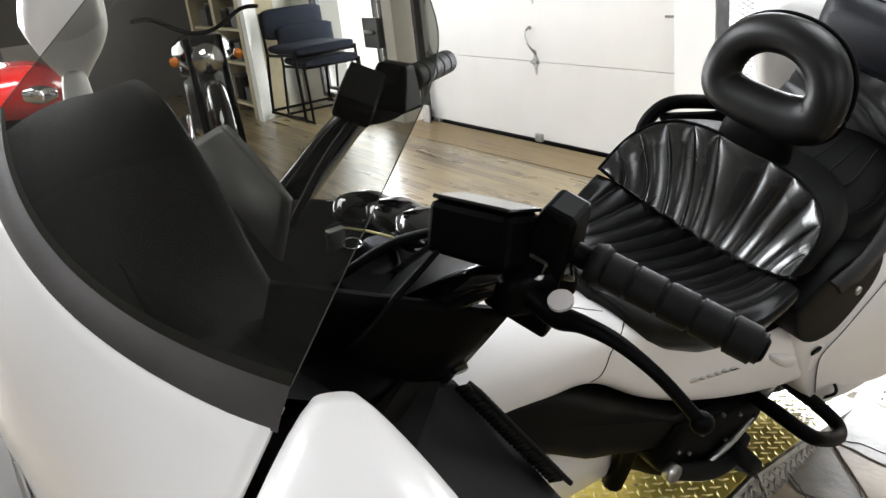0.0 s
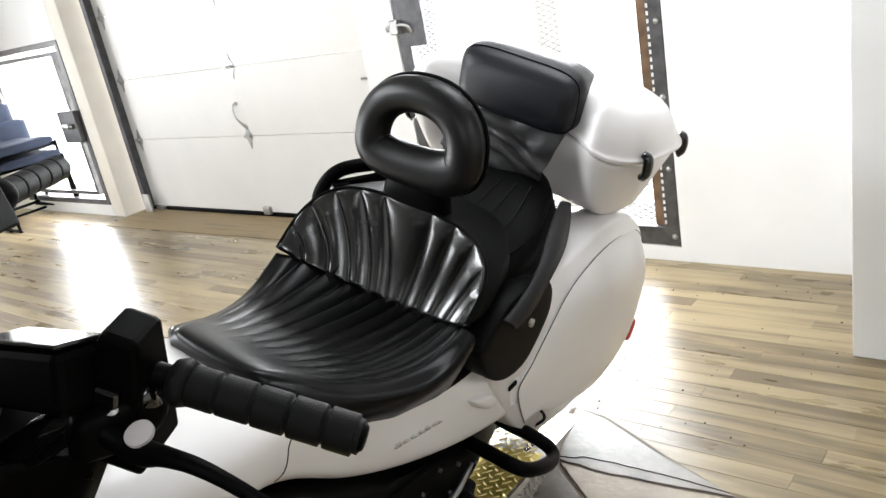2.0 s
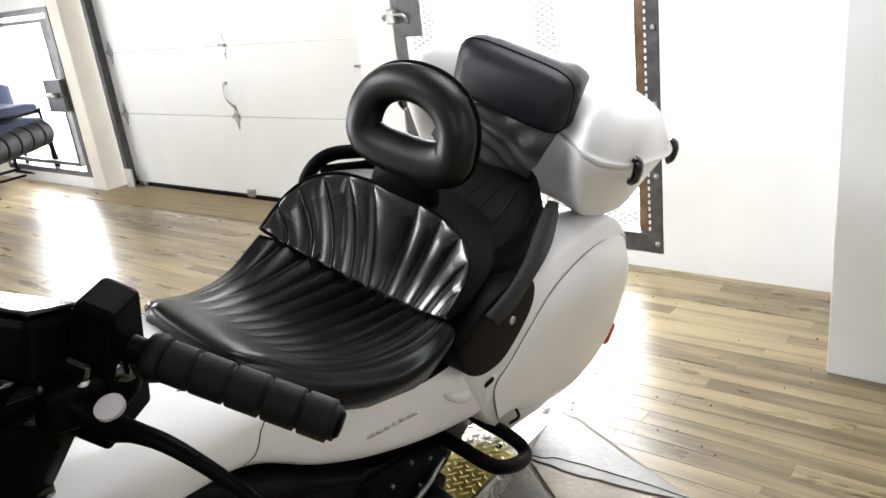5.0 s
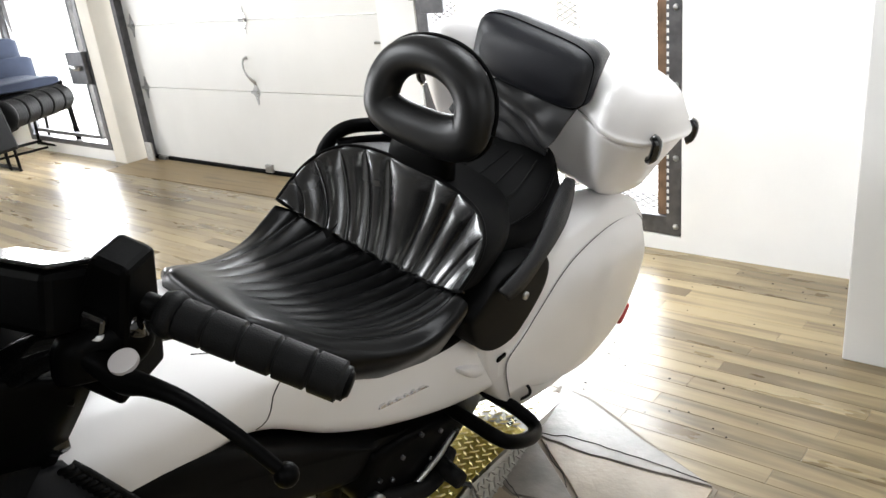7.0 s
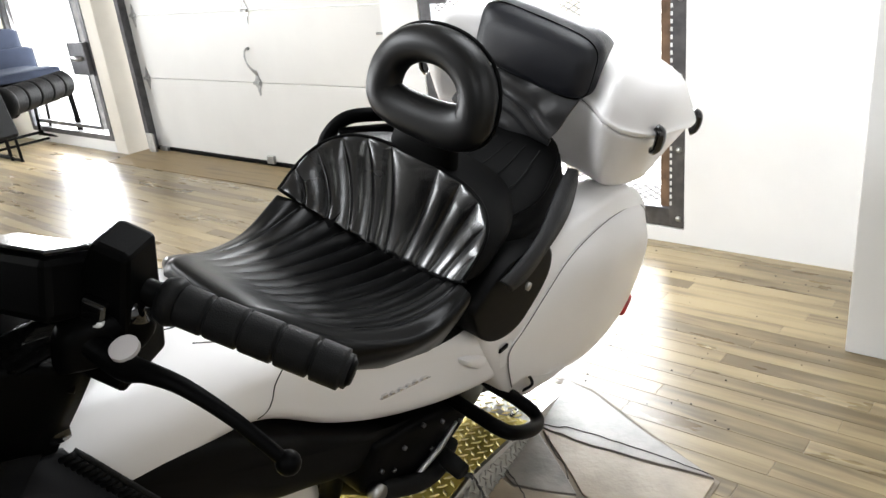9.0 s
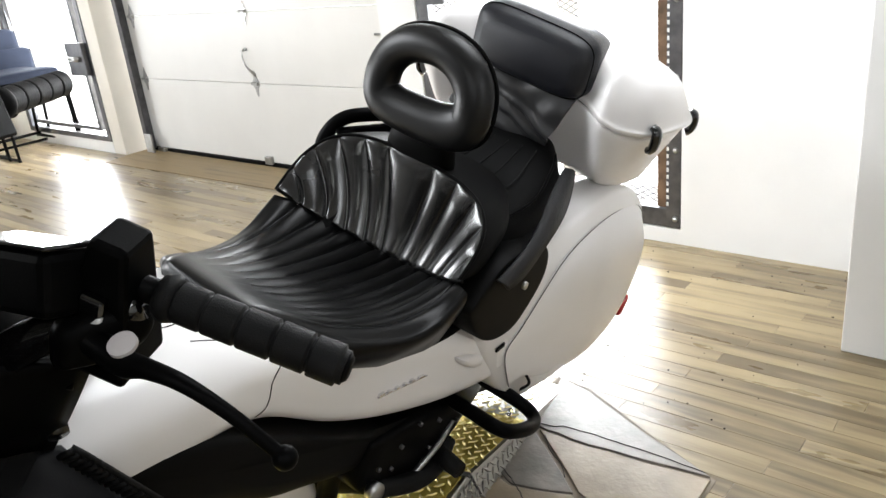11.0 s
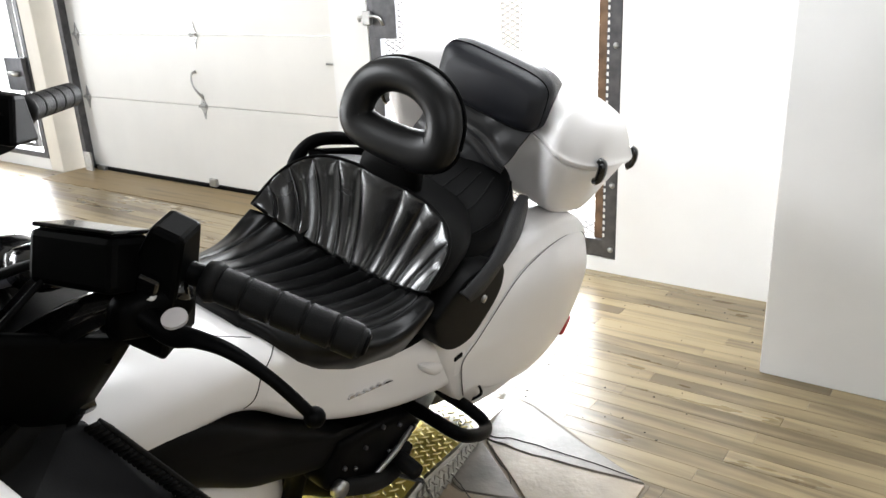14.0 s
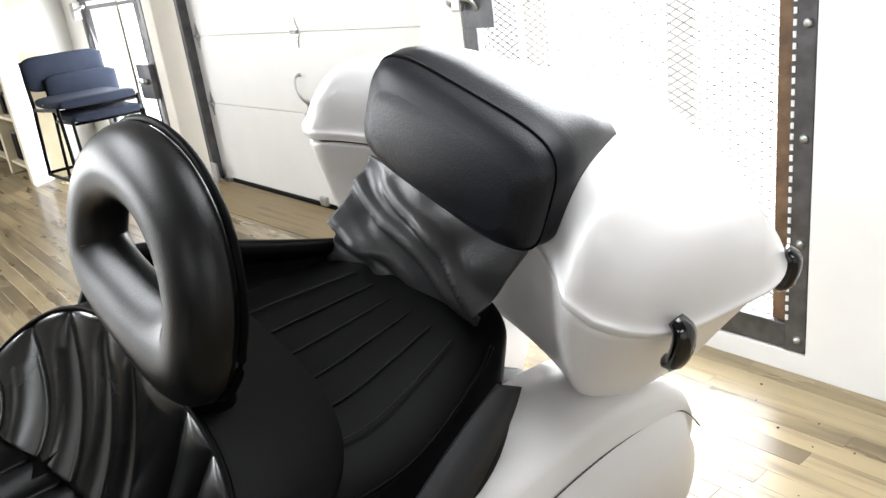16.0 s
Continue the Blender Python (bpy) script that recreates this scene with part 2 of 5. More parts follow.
for z0, z1 in zip(ZJ, ZJ[1:]):
    part("door_panel", box(-1.47, 1.365, 0, 0.045, z0 + 0.002, z1 - 0.002), DOORPAINT, door, smooth=False, bevel=0.004)
part("bottom_seal", box(-1.47, 1.365, -0.004, 0.04, 0.0, 0.028), BLACK, door, "black rubber bottom seal", smooth=False, bevel=0.006)


def leaf_hinge(x, z, s=1.0):
    """A diamond-shaped strap hinge with a knuckle across the panel joint."""
    bm = bmesh.new()
    ol = [(0, 0.085), (0.018, 0.03), (0.034, 0.008), (0.034, -0.012), (0.015, -0.035), (0.004, -0.085), (-0.004, -0.085), (-0.015, -0.035), (-0.034, -0.012), (-0.034, 0.008), (-0.018, 0.03)]
    a = [bm.verts.new((x + s * u, -0.001, z + s * v)) for u, v in ol]
    b = [bm.verts.new((x + s * u, -0.006, z + s * v)) for u, v in ol]
    bm.faces.new(a)
    bm.faces.new(b[::-1])
    for k in range(len(ol)):
        bm.faces.new((a[k], a[k - 1], b[k - 1], b[k]))
    tube([(x - 0.03, -0.014, z), (x + 0.03, -0.014, z)], 0.011, 10, bm=bm)
    for dz in (0.05, -0.05, 0.025, -0.028):
        disc((x, -0.008, z + s * dz), (0, -1, 0), 0.006, 0.006, 8, bm)
    return bm


for z in ZJ[1:5]:
    for x in (0.0, -1.35, 1.28):
        part("hinge", leaf_hinge(x, z), STEEL, door, smooth=False)
part("lift_handle", tube([(-0.04, -0.004, 0.79), (-0.045, -0.03, 0.78), (-0.04, -0.045, 0.735), (-0.02, -0.045, 0.69), (-0.002, -0.03, 0.655), (0.004, -0.004, 0.625)], [0.012, 0.007, 0.006, 0.006, 0.008, 0.012], 8, 24), STEEL, door, "bent steel lift handle")
latch = part("slide_latch", box(1.25, 1.31, -0.02, -0.003, 0.85, 0.9), STEEL, door, smooth=False, bevel=0.004)
part("bolt", tube([(1.15, -0.014, 0.873), (1.34, -0.014, 0.873)], 0.007, 8), STEEL, latch)
part("foot_bracket", box(-0.035, 0.035, -0.025, 0.0, 0.02, 0.075), STEEL, door, smooth=False, bevel=0.004)
part("foot_bracket", box(-1.37, -1.27, -0.03, 0.0, 0.0, 0.035), STEEL, door, smooth=False, bevel=0.004)
bm = box(-1.455, -1.43, -0.075, 0.0, 0.02, 2.2)
box(-1.43, -1.405, -0.075, -0.062, 0.02, 2.2, bm)
part("track", bm, DARKSTEEL, door, "grey steel vertical track", smooth=False, bevel=0.002)
bm = box(1.345, 1.362, -0.06, -0.0, 0.02, 2.2)
part("track", bm, DARKSTEEL, door, smooth=False, bevel=0.002)
part("track_foot", box(-1.44, -1.34, -0.085, -0.07, 0.0, 0.15), STEEL, door, smooth=False, bevel=0.004)

# ---- the barred gate ----
gate = thing("security_gate", "dark steel security gate with expanded metal mesh", "gate", at=pose(0, 5.155, 0))
def bar(x0, x1, z0, z1, d0=0.0, d1=0.05, bv=0.003):
    return box(x0, x1, d0, d1, z0, z1)
part("stile", bar(1.46, 1.53, 0.07, 2.11), DARKSTEEL, gate, smooth=False, bevel=0.003)
part("stile", bar(2.758, 2.822, 0.07, 2.11, -0.005), DARKSTEEL, gate, smooth=False, bevel=0.003)
part("rail", bar(1.53, 2.758, 0.07, 0.152), DARKSTEEL, gate, smooth=False, bevel=0.003)
part("rail", bar(1.53, 2.758, 2.03, 2.11), DARKSTEEL, gate, smooth=False, bevel=0.003)
RUST = material("rusty_steel", (0.16, 0.1, 0.06), 0.7, 0.3, var=0.4, scale=20, fine=120, bump=0.3)
part("inner_angle", bar(2.712, 2.754, 0.155, 2.03, 0.012, 0.045), RUST, gate, "rust-stained inner steel angle", smooth=False, bevel=0.002)
bm = bmesh.new()
for k in range(62):
    box(2.762, 2.77, -0.009, -0.004, 0.17 + 0.03 * k, 0.186 + 0.03 * k, bm)
part("slot_row", bm, WHITEPAINT, gate, "row of pale slots in the stile", smooth=False)
for k in range(7):
    part("stud", disc((2.8, -0.01, 0.112 + 0.301 * k), (0, -1, 0), 0.014, 0.012, 16, r2=0.008), STEEL, gate, "domed carriage bolt")
part("lock_plate", box(1.515, 1.66, -0.03, -0.018, 1.035, 1.26), DARKSTEEL, gate, "perforated dark lock plate", smooth=False, bevel=0.003)
hasp = part("hasp", tube([(1.42, -0.02, 1.12), (1.45, -0.05, 1.14), (1.56, -0.05, 1.14), (1.58, -0.03, 1.1)], 0.008, 8, 16), STEEL, gate)
part("padlock", box(1.47, 1.52, -0.06, -0.035, 1.1, 1.17), STEEL, hasp, smooth=False, bevel=0.006)
bm = bmesh.new()
W, PX, PZ = 0.0019, 0.05, 0.026
for k in range(-80, 50):
    for sgn in (1, -1):
        # one slanted strand, cut to the opening
        xa, za = 1.535, 0.152 + k * PZ if sgn > 0 else 0.152 + (k + 48) * PZ
        slope = sgn * PZ / PX
        x0m, x1m = 1.535, 2.712
        zs = lambda x: za + slope * (x - 1.535)
        lo, hi = 0.152, 2.03
        if slope > 0:
            x0m, x1m = max(x0m, 1.535 + (lo - za) / slope), min(x1m, 1.535 + (hi - za) / slope)
        else:
            x0m, x1m = max(x0m, 1.535 + (hi - za) / slope), min(x1m, 1.535 + (lo - za) / slope)
        if x1m - x0m > 0.02:
            tube([(x0m, 0.03, zs(x0m)), (x1m, 0.03, zs(x1m))], W, 4, bm=bm)
tagged(part("mesh", bm, DARKSTEEL, gate, "expanded metal mesh", smooth=False), kind="stuff")
for x in (0.56, 1.5):
    tagged(mesh("porch_post", box(x, x + 0.14, 6.38, 6.43, -0.4, 3.2), material("pale_post", (0.8, 0.76, 0.66), 0.6), False, 0.004), "pale painted post outside the gate", "post")
structure("pavement", box(-8, 6, 5.5, 7.0, -0.5, -0.4), material("outside_concrete", (0.5, 0.5, 0.48), 0.8, var=0.15), "bright concrete outside the openings", "pavement")

# ---- the low glass door ----
gdoor = thing("glass_door", "low glass door in a dark metal frame", "door", at=pose(0, 5.175, 0))
for nm, a in (("stile", (-3.345, -3.29, 0.092, 1.4)), ("stile", (-1.955, -1.9, 0.092, 1.4)), ("rail", (-3.29, -1.955, 0.092, 0.135)), ("rail", (-3.29, -1.955, 1.355, 1.4))):
    part(nm, box(a[0], a[1], -0.03, 0.02, a[2], a[3]), DARKSTEEL, gdoor, smooth=False, bevel=0.003)
for nm, a in (("leaf_stile", (-3.24, -3.205, 0.17, 1.32)), ("leaf_stile", (-2.075, -2.04, 0.17, 1.32)), ("leaf_rail", (-3.205, -2.075, 0.17, 0.2)), ("leaf_rail", (-3.205, -2.075, 1.29, 1.32))):
    part(nm, box(a[0], a[1], -0.02, 0.015, a[2], a[3]), DARKSTEEL, gdoor, smooth=False, bevel=0.002)
lockbox = part("lock_box", box(-2.19, -1.93, -0.07, -0.032, 0.62, 0.87), DARKSTEEL, gdoor, "dark steel lock box", smooth=False, bevel=0.004)
part("pull", tube([(-2.12, -0.085, 0.75), (-1.98, -0.085, 0.75)], 0.02, 10), STEEL, lockbox)
closer = part("door_closer", box(-3.38, -3.29, -0.09, -0.032, 1.22, 1.36), STEEL, gdoor, smooth=False, bevel=0.006)
part("closer_arm", tube([(-3.33, -0.08, 1.29), (-3.2, -0.09, 1.3), (-3.14, -0.05, 1.32)], 0.013, 8), STEEL, closer)

# ---- the motorcycle: x to its left side, y to its tail, leaning on its side stand ----
BIKE = pose(2.778, 3.171, -0.109, 2.08, 15.06, 1.94)
bike = thing("touring_motorcycle", "pearl white touring motorcycle leaning on its side stand", "motorcycle", at=BIKE)


def stack(rows, n=48, steps=24, tilt=0.0, y0=0.0, dent=0.0, arch=0.0, skew=0.0):
    """A body in level rings: rows of z, x, y, half width, half length, squareness; tilt drops the tail."""
    out = []
    for z, cx, cy, w, l, e in spline(rows, steps):
        ring = []
        tail = [p for p in oval(0, 0, max(w, 0.002), max(l, 0.002), max(1.3, e - 3.3 if dent else e), n) if p[1] >= 0]
        nose = [p for p in oval(0, 0, max(w, 0.002), max(l, 0.002), max(e, 1.3), n) if p[1] < 0]
        for a, b in tail + nose:
            if b < 0:
                b += dent * max(0, 1 - (a / 0.24) ** 4) * min(1, -b / 0.2)
            up = arch * max(0, 1 - (a / 0.28) ** 2) * max(0, min(1, -b / 0.2))
            ring.append((cx + a, cy + b, z + up - tilt * (cy + b - y0) - skew * (a - 0.3)))
        out.append(ring)
    return rings(out)


def pillow(outline, x0, x1, rows=8, n=56, power=0.6, back=None):
    """A puffed panel: a closed outline of (y, z), standing at x0 and swelling out to x1."""
    o = spline(list(outline) + [outline[0]], n + 1)[:-1]
    c = o.mean(axis=0)
    loops = []
    if back is not None:
        loops.append([(back, y, z) for y, z in o])
    for k in range(rows):
        th = math.pi / 2 * k / rows
        s = math.cos(th) ** power
        x = x0 + (x1 - x0) * math.sin(th)
        loops.append([(x, c[0] + (y - c[0]) * s, c[1] + (z - c[1]) * s) for y, z in o])
    bm = rings(loops)
    return bm


def cord(pts, r, n=6, steps=40):
    return tube(pts, r, n, steps)


# seat: cushion and back are pleated skins over one bucket shape
def pleat(u, k):
    """Rounded rolls with a narrow crease between them."""
    f = (u * k) % 1.0
    return (1 - (2 * f - 1) ** 2) ** 0.65


# the seat's lower rim, where it meets the shell
RIM_Y = (-0.372, -0.357, -0.34, -0.304, -0.24, -0.147, -0.022, 0.136)
RIM_Z = (0.955, 0.944, 0.924, 0.891, 0.842, 0.792, 0.761, 0.742)
RIM_X = (0.1, 0.13, 0.16, 0.177, 0.183, 0.189, 0.2, 0.202)


def seat_skin(rows, depth, count, nu=180, nv=60):
    """rows: y, z in the middle, half width, rise of the edge, sweep of the edge; pleats run from row to row, the sides roll down to the rim."""
    bm = bmesh.new()
    pos = []
    for y, z, w, rise, sweep in spline(rows, nv):
        line = []
        deep = depth * max(0.0, min(1.0, (y + 0.32) / 0.2)) ** 1.2
        for i in range(nu + 1):
            u = -1 + 2 * i / nu
            amp = deep * max(0.0, min(1.0, (1 - abs(u)) / 0.12))
            p = Vector((w * u - 0.008 * max(0.0, min(1.0, (y + 0.1) / 0.2)), y + sweep * u * u, z + rise * abs(u) ** 2.2 - 0.012 * max(0, (abs(u) - 0.75) / 0.25) ** 2))
            line.append(p + Vector((0, -0.15, 1)) * amp * pleat(u * 0.5 + 0.5, count))
        sides = []
        for sg, edge in ((-1, line[0]), (1, line[-1])):
            yb = max(edge.y, -0.372)
            zb, xb = float(np.interp(yb, RIM_Y, RIM_Z)), float(np.interp(yb, RIM_Y, RIM_X))
            zb = min(zb, edge.z - 0.004) - 0.006
            d = min(1.0, (edge.z - zb) / 0.07)
            p1, p2, p3 = edge + Vector((sg * 0.026 * d, 0, -0.002 * d)), Vector((sg * (xb + 0.034 * d), edge.y, zb + 0.5 * (edge.z - zb))), Vector((sg * xb, edge.y, zb))
            sides.append([edge * (1 - k) ** 3 + p1 * 3 * k * (1 - k) ** 2 + p2 * 3 * k * k * (1 - k) + p3 * k ** 3 for k in [j / 10 for j in range(1, 11)]])
        pos.append([bm.verts.new(p) for p in sides[0][::-1] + line + sides[1]])
    for a, b in zip(pos, pos[1:]):
        for i in range(len(a) - 1):
            bm.faces.new((a[i], a[i + 1], b[i + 1], b[i]))
    return bm


seat = part("rider_seat", loft([(-0.3, 0, 0.9, 0.1, 0.015, 2.4), (-0.25, 0, 0.87, 0.13, 0.02, 2.6), (-0.15, 0, 0.8, 0.165, 0.03, 2.8), (0.0, 0, 0.75, 0.2, 0.035, 3), (0.1, 0, 0.745, 0.205, 0.035, 3), (0.2, 0, 0.76, 0.19, 0.04, 3)], 48, 30), VINYLSIDE, bike, "black vinyl bucket seat for the rider")
TOP = [(-0.366, 0.945, 0.085, 0.0, 0.0), (-0.38, 0.96, 0.1, 0.0, 0.005), (-0.385, 0.982, 0.106, -0.002, 0.01), (-0.372, 0.993, 0.115, -0.004, 0.012), (-0.335, 0.98, 0.14, -0.01, 0.015), (-0.25, 0.925, 0.19, -0.01, 0.018), (-0.15, 0.878, 0.228, 0.004, 0.012), (-0.06, 0.85, 0.246, 0.03, -0.01), (0.03, 0.828, 0.254, 0.068, -0.05), (0.11, 0.815, 0.256, 0.1, -0.09)]
part("cushion", seat_skin(TOP, 0.0082, 12), DULLVINYL, seat, "pleated black vinyl cushion")
for k in range(1, 12):
    u = -1 + 2 * k / 12
    line = []
    for y, z, w, rise, sweep in spline(TOP, 60):
        if y > -0.28 + 0.06 * abs(u):
            line.append((w * u - 0.008 * max(0.0, min(1.0, (y + 0.1) / 0.2)), y + sweep * u * u, z + rise * abs(u) ** 2.2 + 0.0006))
    part("stitch_line", tube(line, 0.0006, 5), STITCH, seat)


def rim_at(s):
    """The arched rim of the back, s from -1 to 1 along it, and its foot on the cushion."""
    a = math.pi / 2 * s
    c, sn = max(0.0, math.cos(a)), math.sin(a)
    h = c ** (2 / 3.1)
    x = -0.024 + 0.25 * math.copysign(abs(sn) ** (2 / 3.1), sn)
    return Vector((x, 0.03 + 0.162 * h, 0.908 + 0.116 * h - 0.06 * x * h))


RIM_S = np.linspace(-1, 1, 401)
RIM_L = np.r_[0, np.cumsum([(rim_at(b) - rim_at(a)).length for a, b in zip(RIM_S, RIM_S[1:])])]
HALF = float(RIM_L[-1]) / 2


def rim_len(d):
    """The rim's point at the distance d from its top, left or right."""
    return rim_at(float(np.interp(HALF + d, RIM_L, RIM_S)))


def back_line(u, v):
    """A point of the back: u across the foot, v up to the rim; the middle panel widens as it rises."""
    foot = Vector((0.25 * u - 0.01, 0.11 - 0.09 * u * u, 0.815 + 0.1 * abs(u) ** 2))
    mid = 1 / 11
    d = abs(u) / mid * 0.064 if abs(u) < mid else 0.064 + (abs(u) - mid) / (1 - mid) * (HALF - 0.064)
    rim = rim_len(math.copysign(d, u))
    k = min(1.0, (rim - foot).length / 0.16)
    bend = foot.lerp(rim, 0.5) + Vector((-0.035 * u * k, 0.03 * k, -0.028 * k))
    return foot.lerp(bend, v).lerp(bend.lerp(rim, v), v), (rim - foot).length


def seat_back(nu=264, nv=48):
    bm = bmesh.new()
    pos = []
    for j in range(nv + 1):
        v = j / nv
        row = []
        for i in range(nu + 1):
            u = -1 + 2 * i / nu
            p, span = back_line(u, v)
            top = 0.14 + 0.12 * abs(u)
            amp = 0.0125 * min(1, v / 0.05) ** 0.5 * max(0.0, min(1.0, (1.0 - v) / top)) ** 0.5 * min(1, span / 0.1) ** 1.5
            amp *= pleat(0.5 + 0.5 * u, 11) * max(0.0, min(1.0, (0.97 - abs(u)) / 0.12))
            p = p + Vector((-0.35 * u, -0.75, 0.55)).normalized() * (amp + 0.006 * math.sin(math.pi * v) ** 0.5)
            row.append(bm.verts.new(p))
        pos.append(row)
    for a, b in zip(pos, pos[1:]):
        for i in range(nu):
            bm.faces.new((a[i], a[i + 1], b[i + 1], b[i]))
    return bm


part("back_cushion", seat_back(), VINYL, seat, "pleated black vinyl back cushion")
for k in range(1, 11):
    u = -1 + 2 * k / 11
    line = []
    for v in np.linspace(0.03, 0.97 - 0.1 * abs(u), 30):
        p, span = back_line(u, float(v))
        line.append(p + Vector((-0.35 * u, -0.75, 0.55)).normalized() * (0.0006 + 0.006 * math.sin(math.pi * v) ** 0.5))
    part("stitch_line", tube(line, 0.0007, 5), STITCH, seat)
rimline = [rim_len(HALF * (-1 + k / 30)) for k in range(61)]
part("piping", tube(rimline, 0.0042, 8), BLACK, seat)
part("junction_welt", tube([(0.25 * u - 0.01, 0.111 - 0.09 * u * u, 0.818 + 0.1 * abs(u) ** 2) for u in [-1 + k / 20 for k in range(41)]], 0.004, 6), BLACK, seat)
# shell behind the back cushion
bm = bmesh.new()
loops = []
for d, sc in ((0.0, 1.0), (0.012, 1.02), (0.05, 1.03), (0.1, 0.98), (0.14, 0.85)):
    loops.append([(x * sc, y + d, 0.8 + (z - 0.8) * (1 - d * 0.9)) for x, y, z in rimline])
part("back_shell", rings(loops, closed=False, bm=bm), VINYLSIDE, seat)

# rider's backrest: a padded loop on a post
N = 72
def loop_line(a):
    """Middle line of the loop, a rounded D, its outward direction and its thickness at angle a."""
    def at(b):
        c, sn = math.cos(b), math.sin(b)
        e = 2.15 if sn >= 0 else 3.0
        return Vector((0.118 * math.copysign(abs(c) ** (2 / e), c), 0, (0.094 if sn >= 0 else 0.048) * math.copysign(abs(sn) ** (2 / e), sn)))
    p, q, r = at(a), at(a - 0.03), at(a + 0.03)
    t = (r - q).normalized()
    return p.x, p.z, Vector((t.z, 0, -t.x)), 0.036 + 0.007 * abs(math.cos(a)) ** 2 + 0.007 * max(0, -math.sin(a)) * (1 + 0.6 * math.cos(a))


LOOP = Matrix.Translation((-0.008, 0.196, 1.168)) @ Matrix.Rotation(-0.03, 4, "Z")


def loop_place(q):
    """Lean the loop back as it rises."""
    return LOOP @ Vector((q.x, q.y + 0.22 * q.z, q.z))


loops = []
for i in range(N + 1):
    px, pz, nrm, ra = loop_line(2 * math.pi * i / N)
    ring = []
    for k in range(22):
        b = 2 * math.pi * k / 22
        q = Vector((px, 0, pz)) + nrm * ra * math.cos(b) + Vector((0, 1, 0)) * 0.035 * math.sin(b) * (1.0 if math.sin(b) < 0 else 0.6)
        ring.append(loop_place(q))
    loops.append(ring)
rest = part("rider_backrest", rings(loops, caps=False), PADVINYL, bike, "padded black vinyl loop backrest")
out = []
for i in range(N):
    px, pz, nrm, ra = loop_line(2 * math.pi * i / N)
    out.append(loop_place(Vector((px, 0.012, pz)) + nrm * (ra * 0.985)))
part("piping", tube(out, 0.0042, 8, closed=True), BLACK, rest)
part("post", stack([(0.93, -0.04, 0.225, 0.085, 0.03, 3), (1.0, -0.03, 0.22, 0.085, 0.03, 3), (1.06, -0.02, 0.21, 0.08, 0.03, 2.6), (1.1, -0.01, 0.205, 0.06, 0.02, 2.4)], 36, 12), VINYLSIDE, rest, "black vinyl skirt over the post")

# pillion seat
pil = part("pillion_seat", loft([(0.18, -0.02, 0.86, 0.17, 0.08, 3), (0.22, -0.02, 0.87, 0.22, 0.1, 3), (0.35, -0.02, 0.865, 0.232, 0.1, 3.2), (0.44, -0.02, 0.875, 0.215, 0.1, 3), (0.53, -0.02, 0.893, 0.175, 0.095, 3), (0.6, -0.02, 0.92, 0.12, 0.07, 3)], 48, 24), VINYLSIDE, bike, "black vinyl pillion seat with stitched pleats")
for k in range(6):
    x = -0.13 + 0.052 * k
    part("stitch_line", tube([(x * 0.9, 0.24, 0.9685), (x, 0.35, 0.966), (x * 0.75, 0.5, 0.984)], 0.0016, 6, 16), STITCH, pil)
part("piping", tube([(0.177, 0.2, 0.94), (0.189, 0.35, 0.945), (0.155, 0.48, 0.962), (0.128, 0.54, 0.972)], 0.003, 8, 24), BLACK, pil)
part("piping", tube([(-0.217, 0.2, 0.94), (-0.229, 0.35, 0.945), (-0.195, 0.48, 0.962), (-0.168, 0.54, 0.972)], 0.003, 8, 24), BLACK, pil)

part("side_skirt", loft([(0.19, 0, 0.82, 0.225, 0.06, 3), (0.24, 0, 0.83, 0.24, 0.075, 3), (0.38, 0, 0.845, 0.236, 0.08, 3), (0.47, 0, 0.865, 0.212, 0.075, 3), (0.54, 0, 0.885, 0.17, 0.06, 3)], 48, 20), VINYLSIDE, pil)

# pillion backrest pad with its wrapped sides, and the loose apron under it
def lean_back(bm):
    """Leans the pad back as it rises, and sets it a little towards the tail."""
    for v in bm.verts:
        v.co = Vector((0.96 * v.co.x - 0.006, v.co.y + 0.033 + 0.2 * (v.co.z - 1.18), 1.179 + 0.88 * (v.co.z - 1.18) - 0.11 * v.co.x))
    return bm


pad = part("pillion_backrest", lean_back(loft([(0.525, 0, 1.175, 0.13, 0.05, 4), (0.54, 0, 1.178, 0.158, 0.072, 4.5), (0.57, 0, 1.182, 0.17, 0.082, 4.5), (0.6, 0, 1.185, 0.168, 0.082, 4), (0.66, 0, 1.187, 0.15, 0.07, 3.6), (0.72, 0, 1.188, 0.13, 0.045, 3)], 64, 30)), GREYVINYL, bike, "dark grey vinyl pillion backrest pad")
o = [(x, 0.556, z) for x, z in oval(0, 1.18, 0.166, 0.0815, 4.5, 48)]
part("piping", lean_back(tube(o, 0.0018, 6, closed=True)), BLACK, pad)
bm = bmesh.new()
loops = []
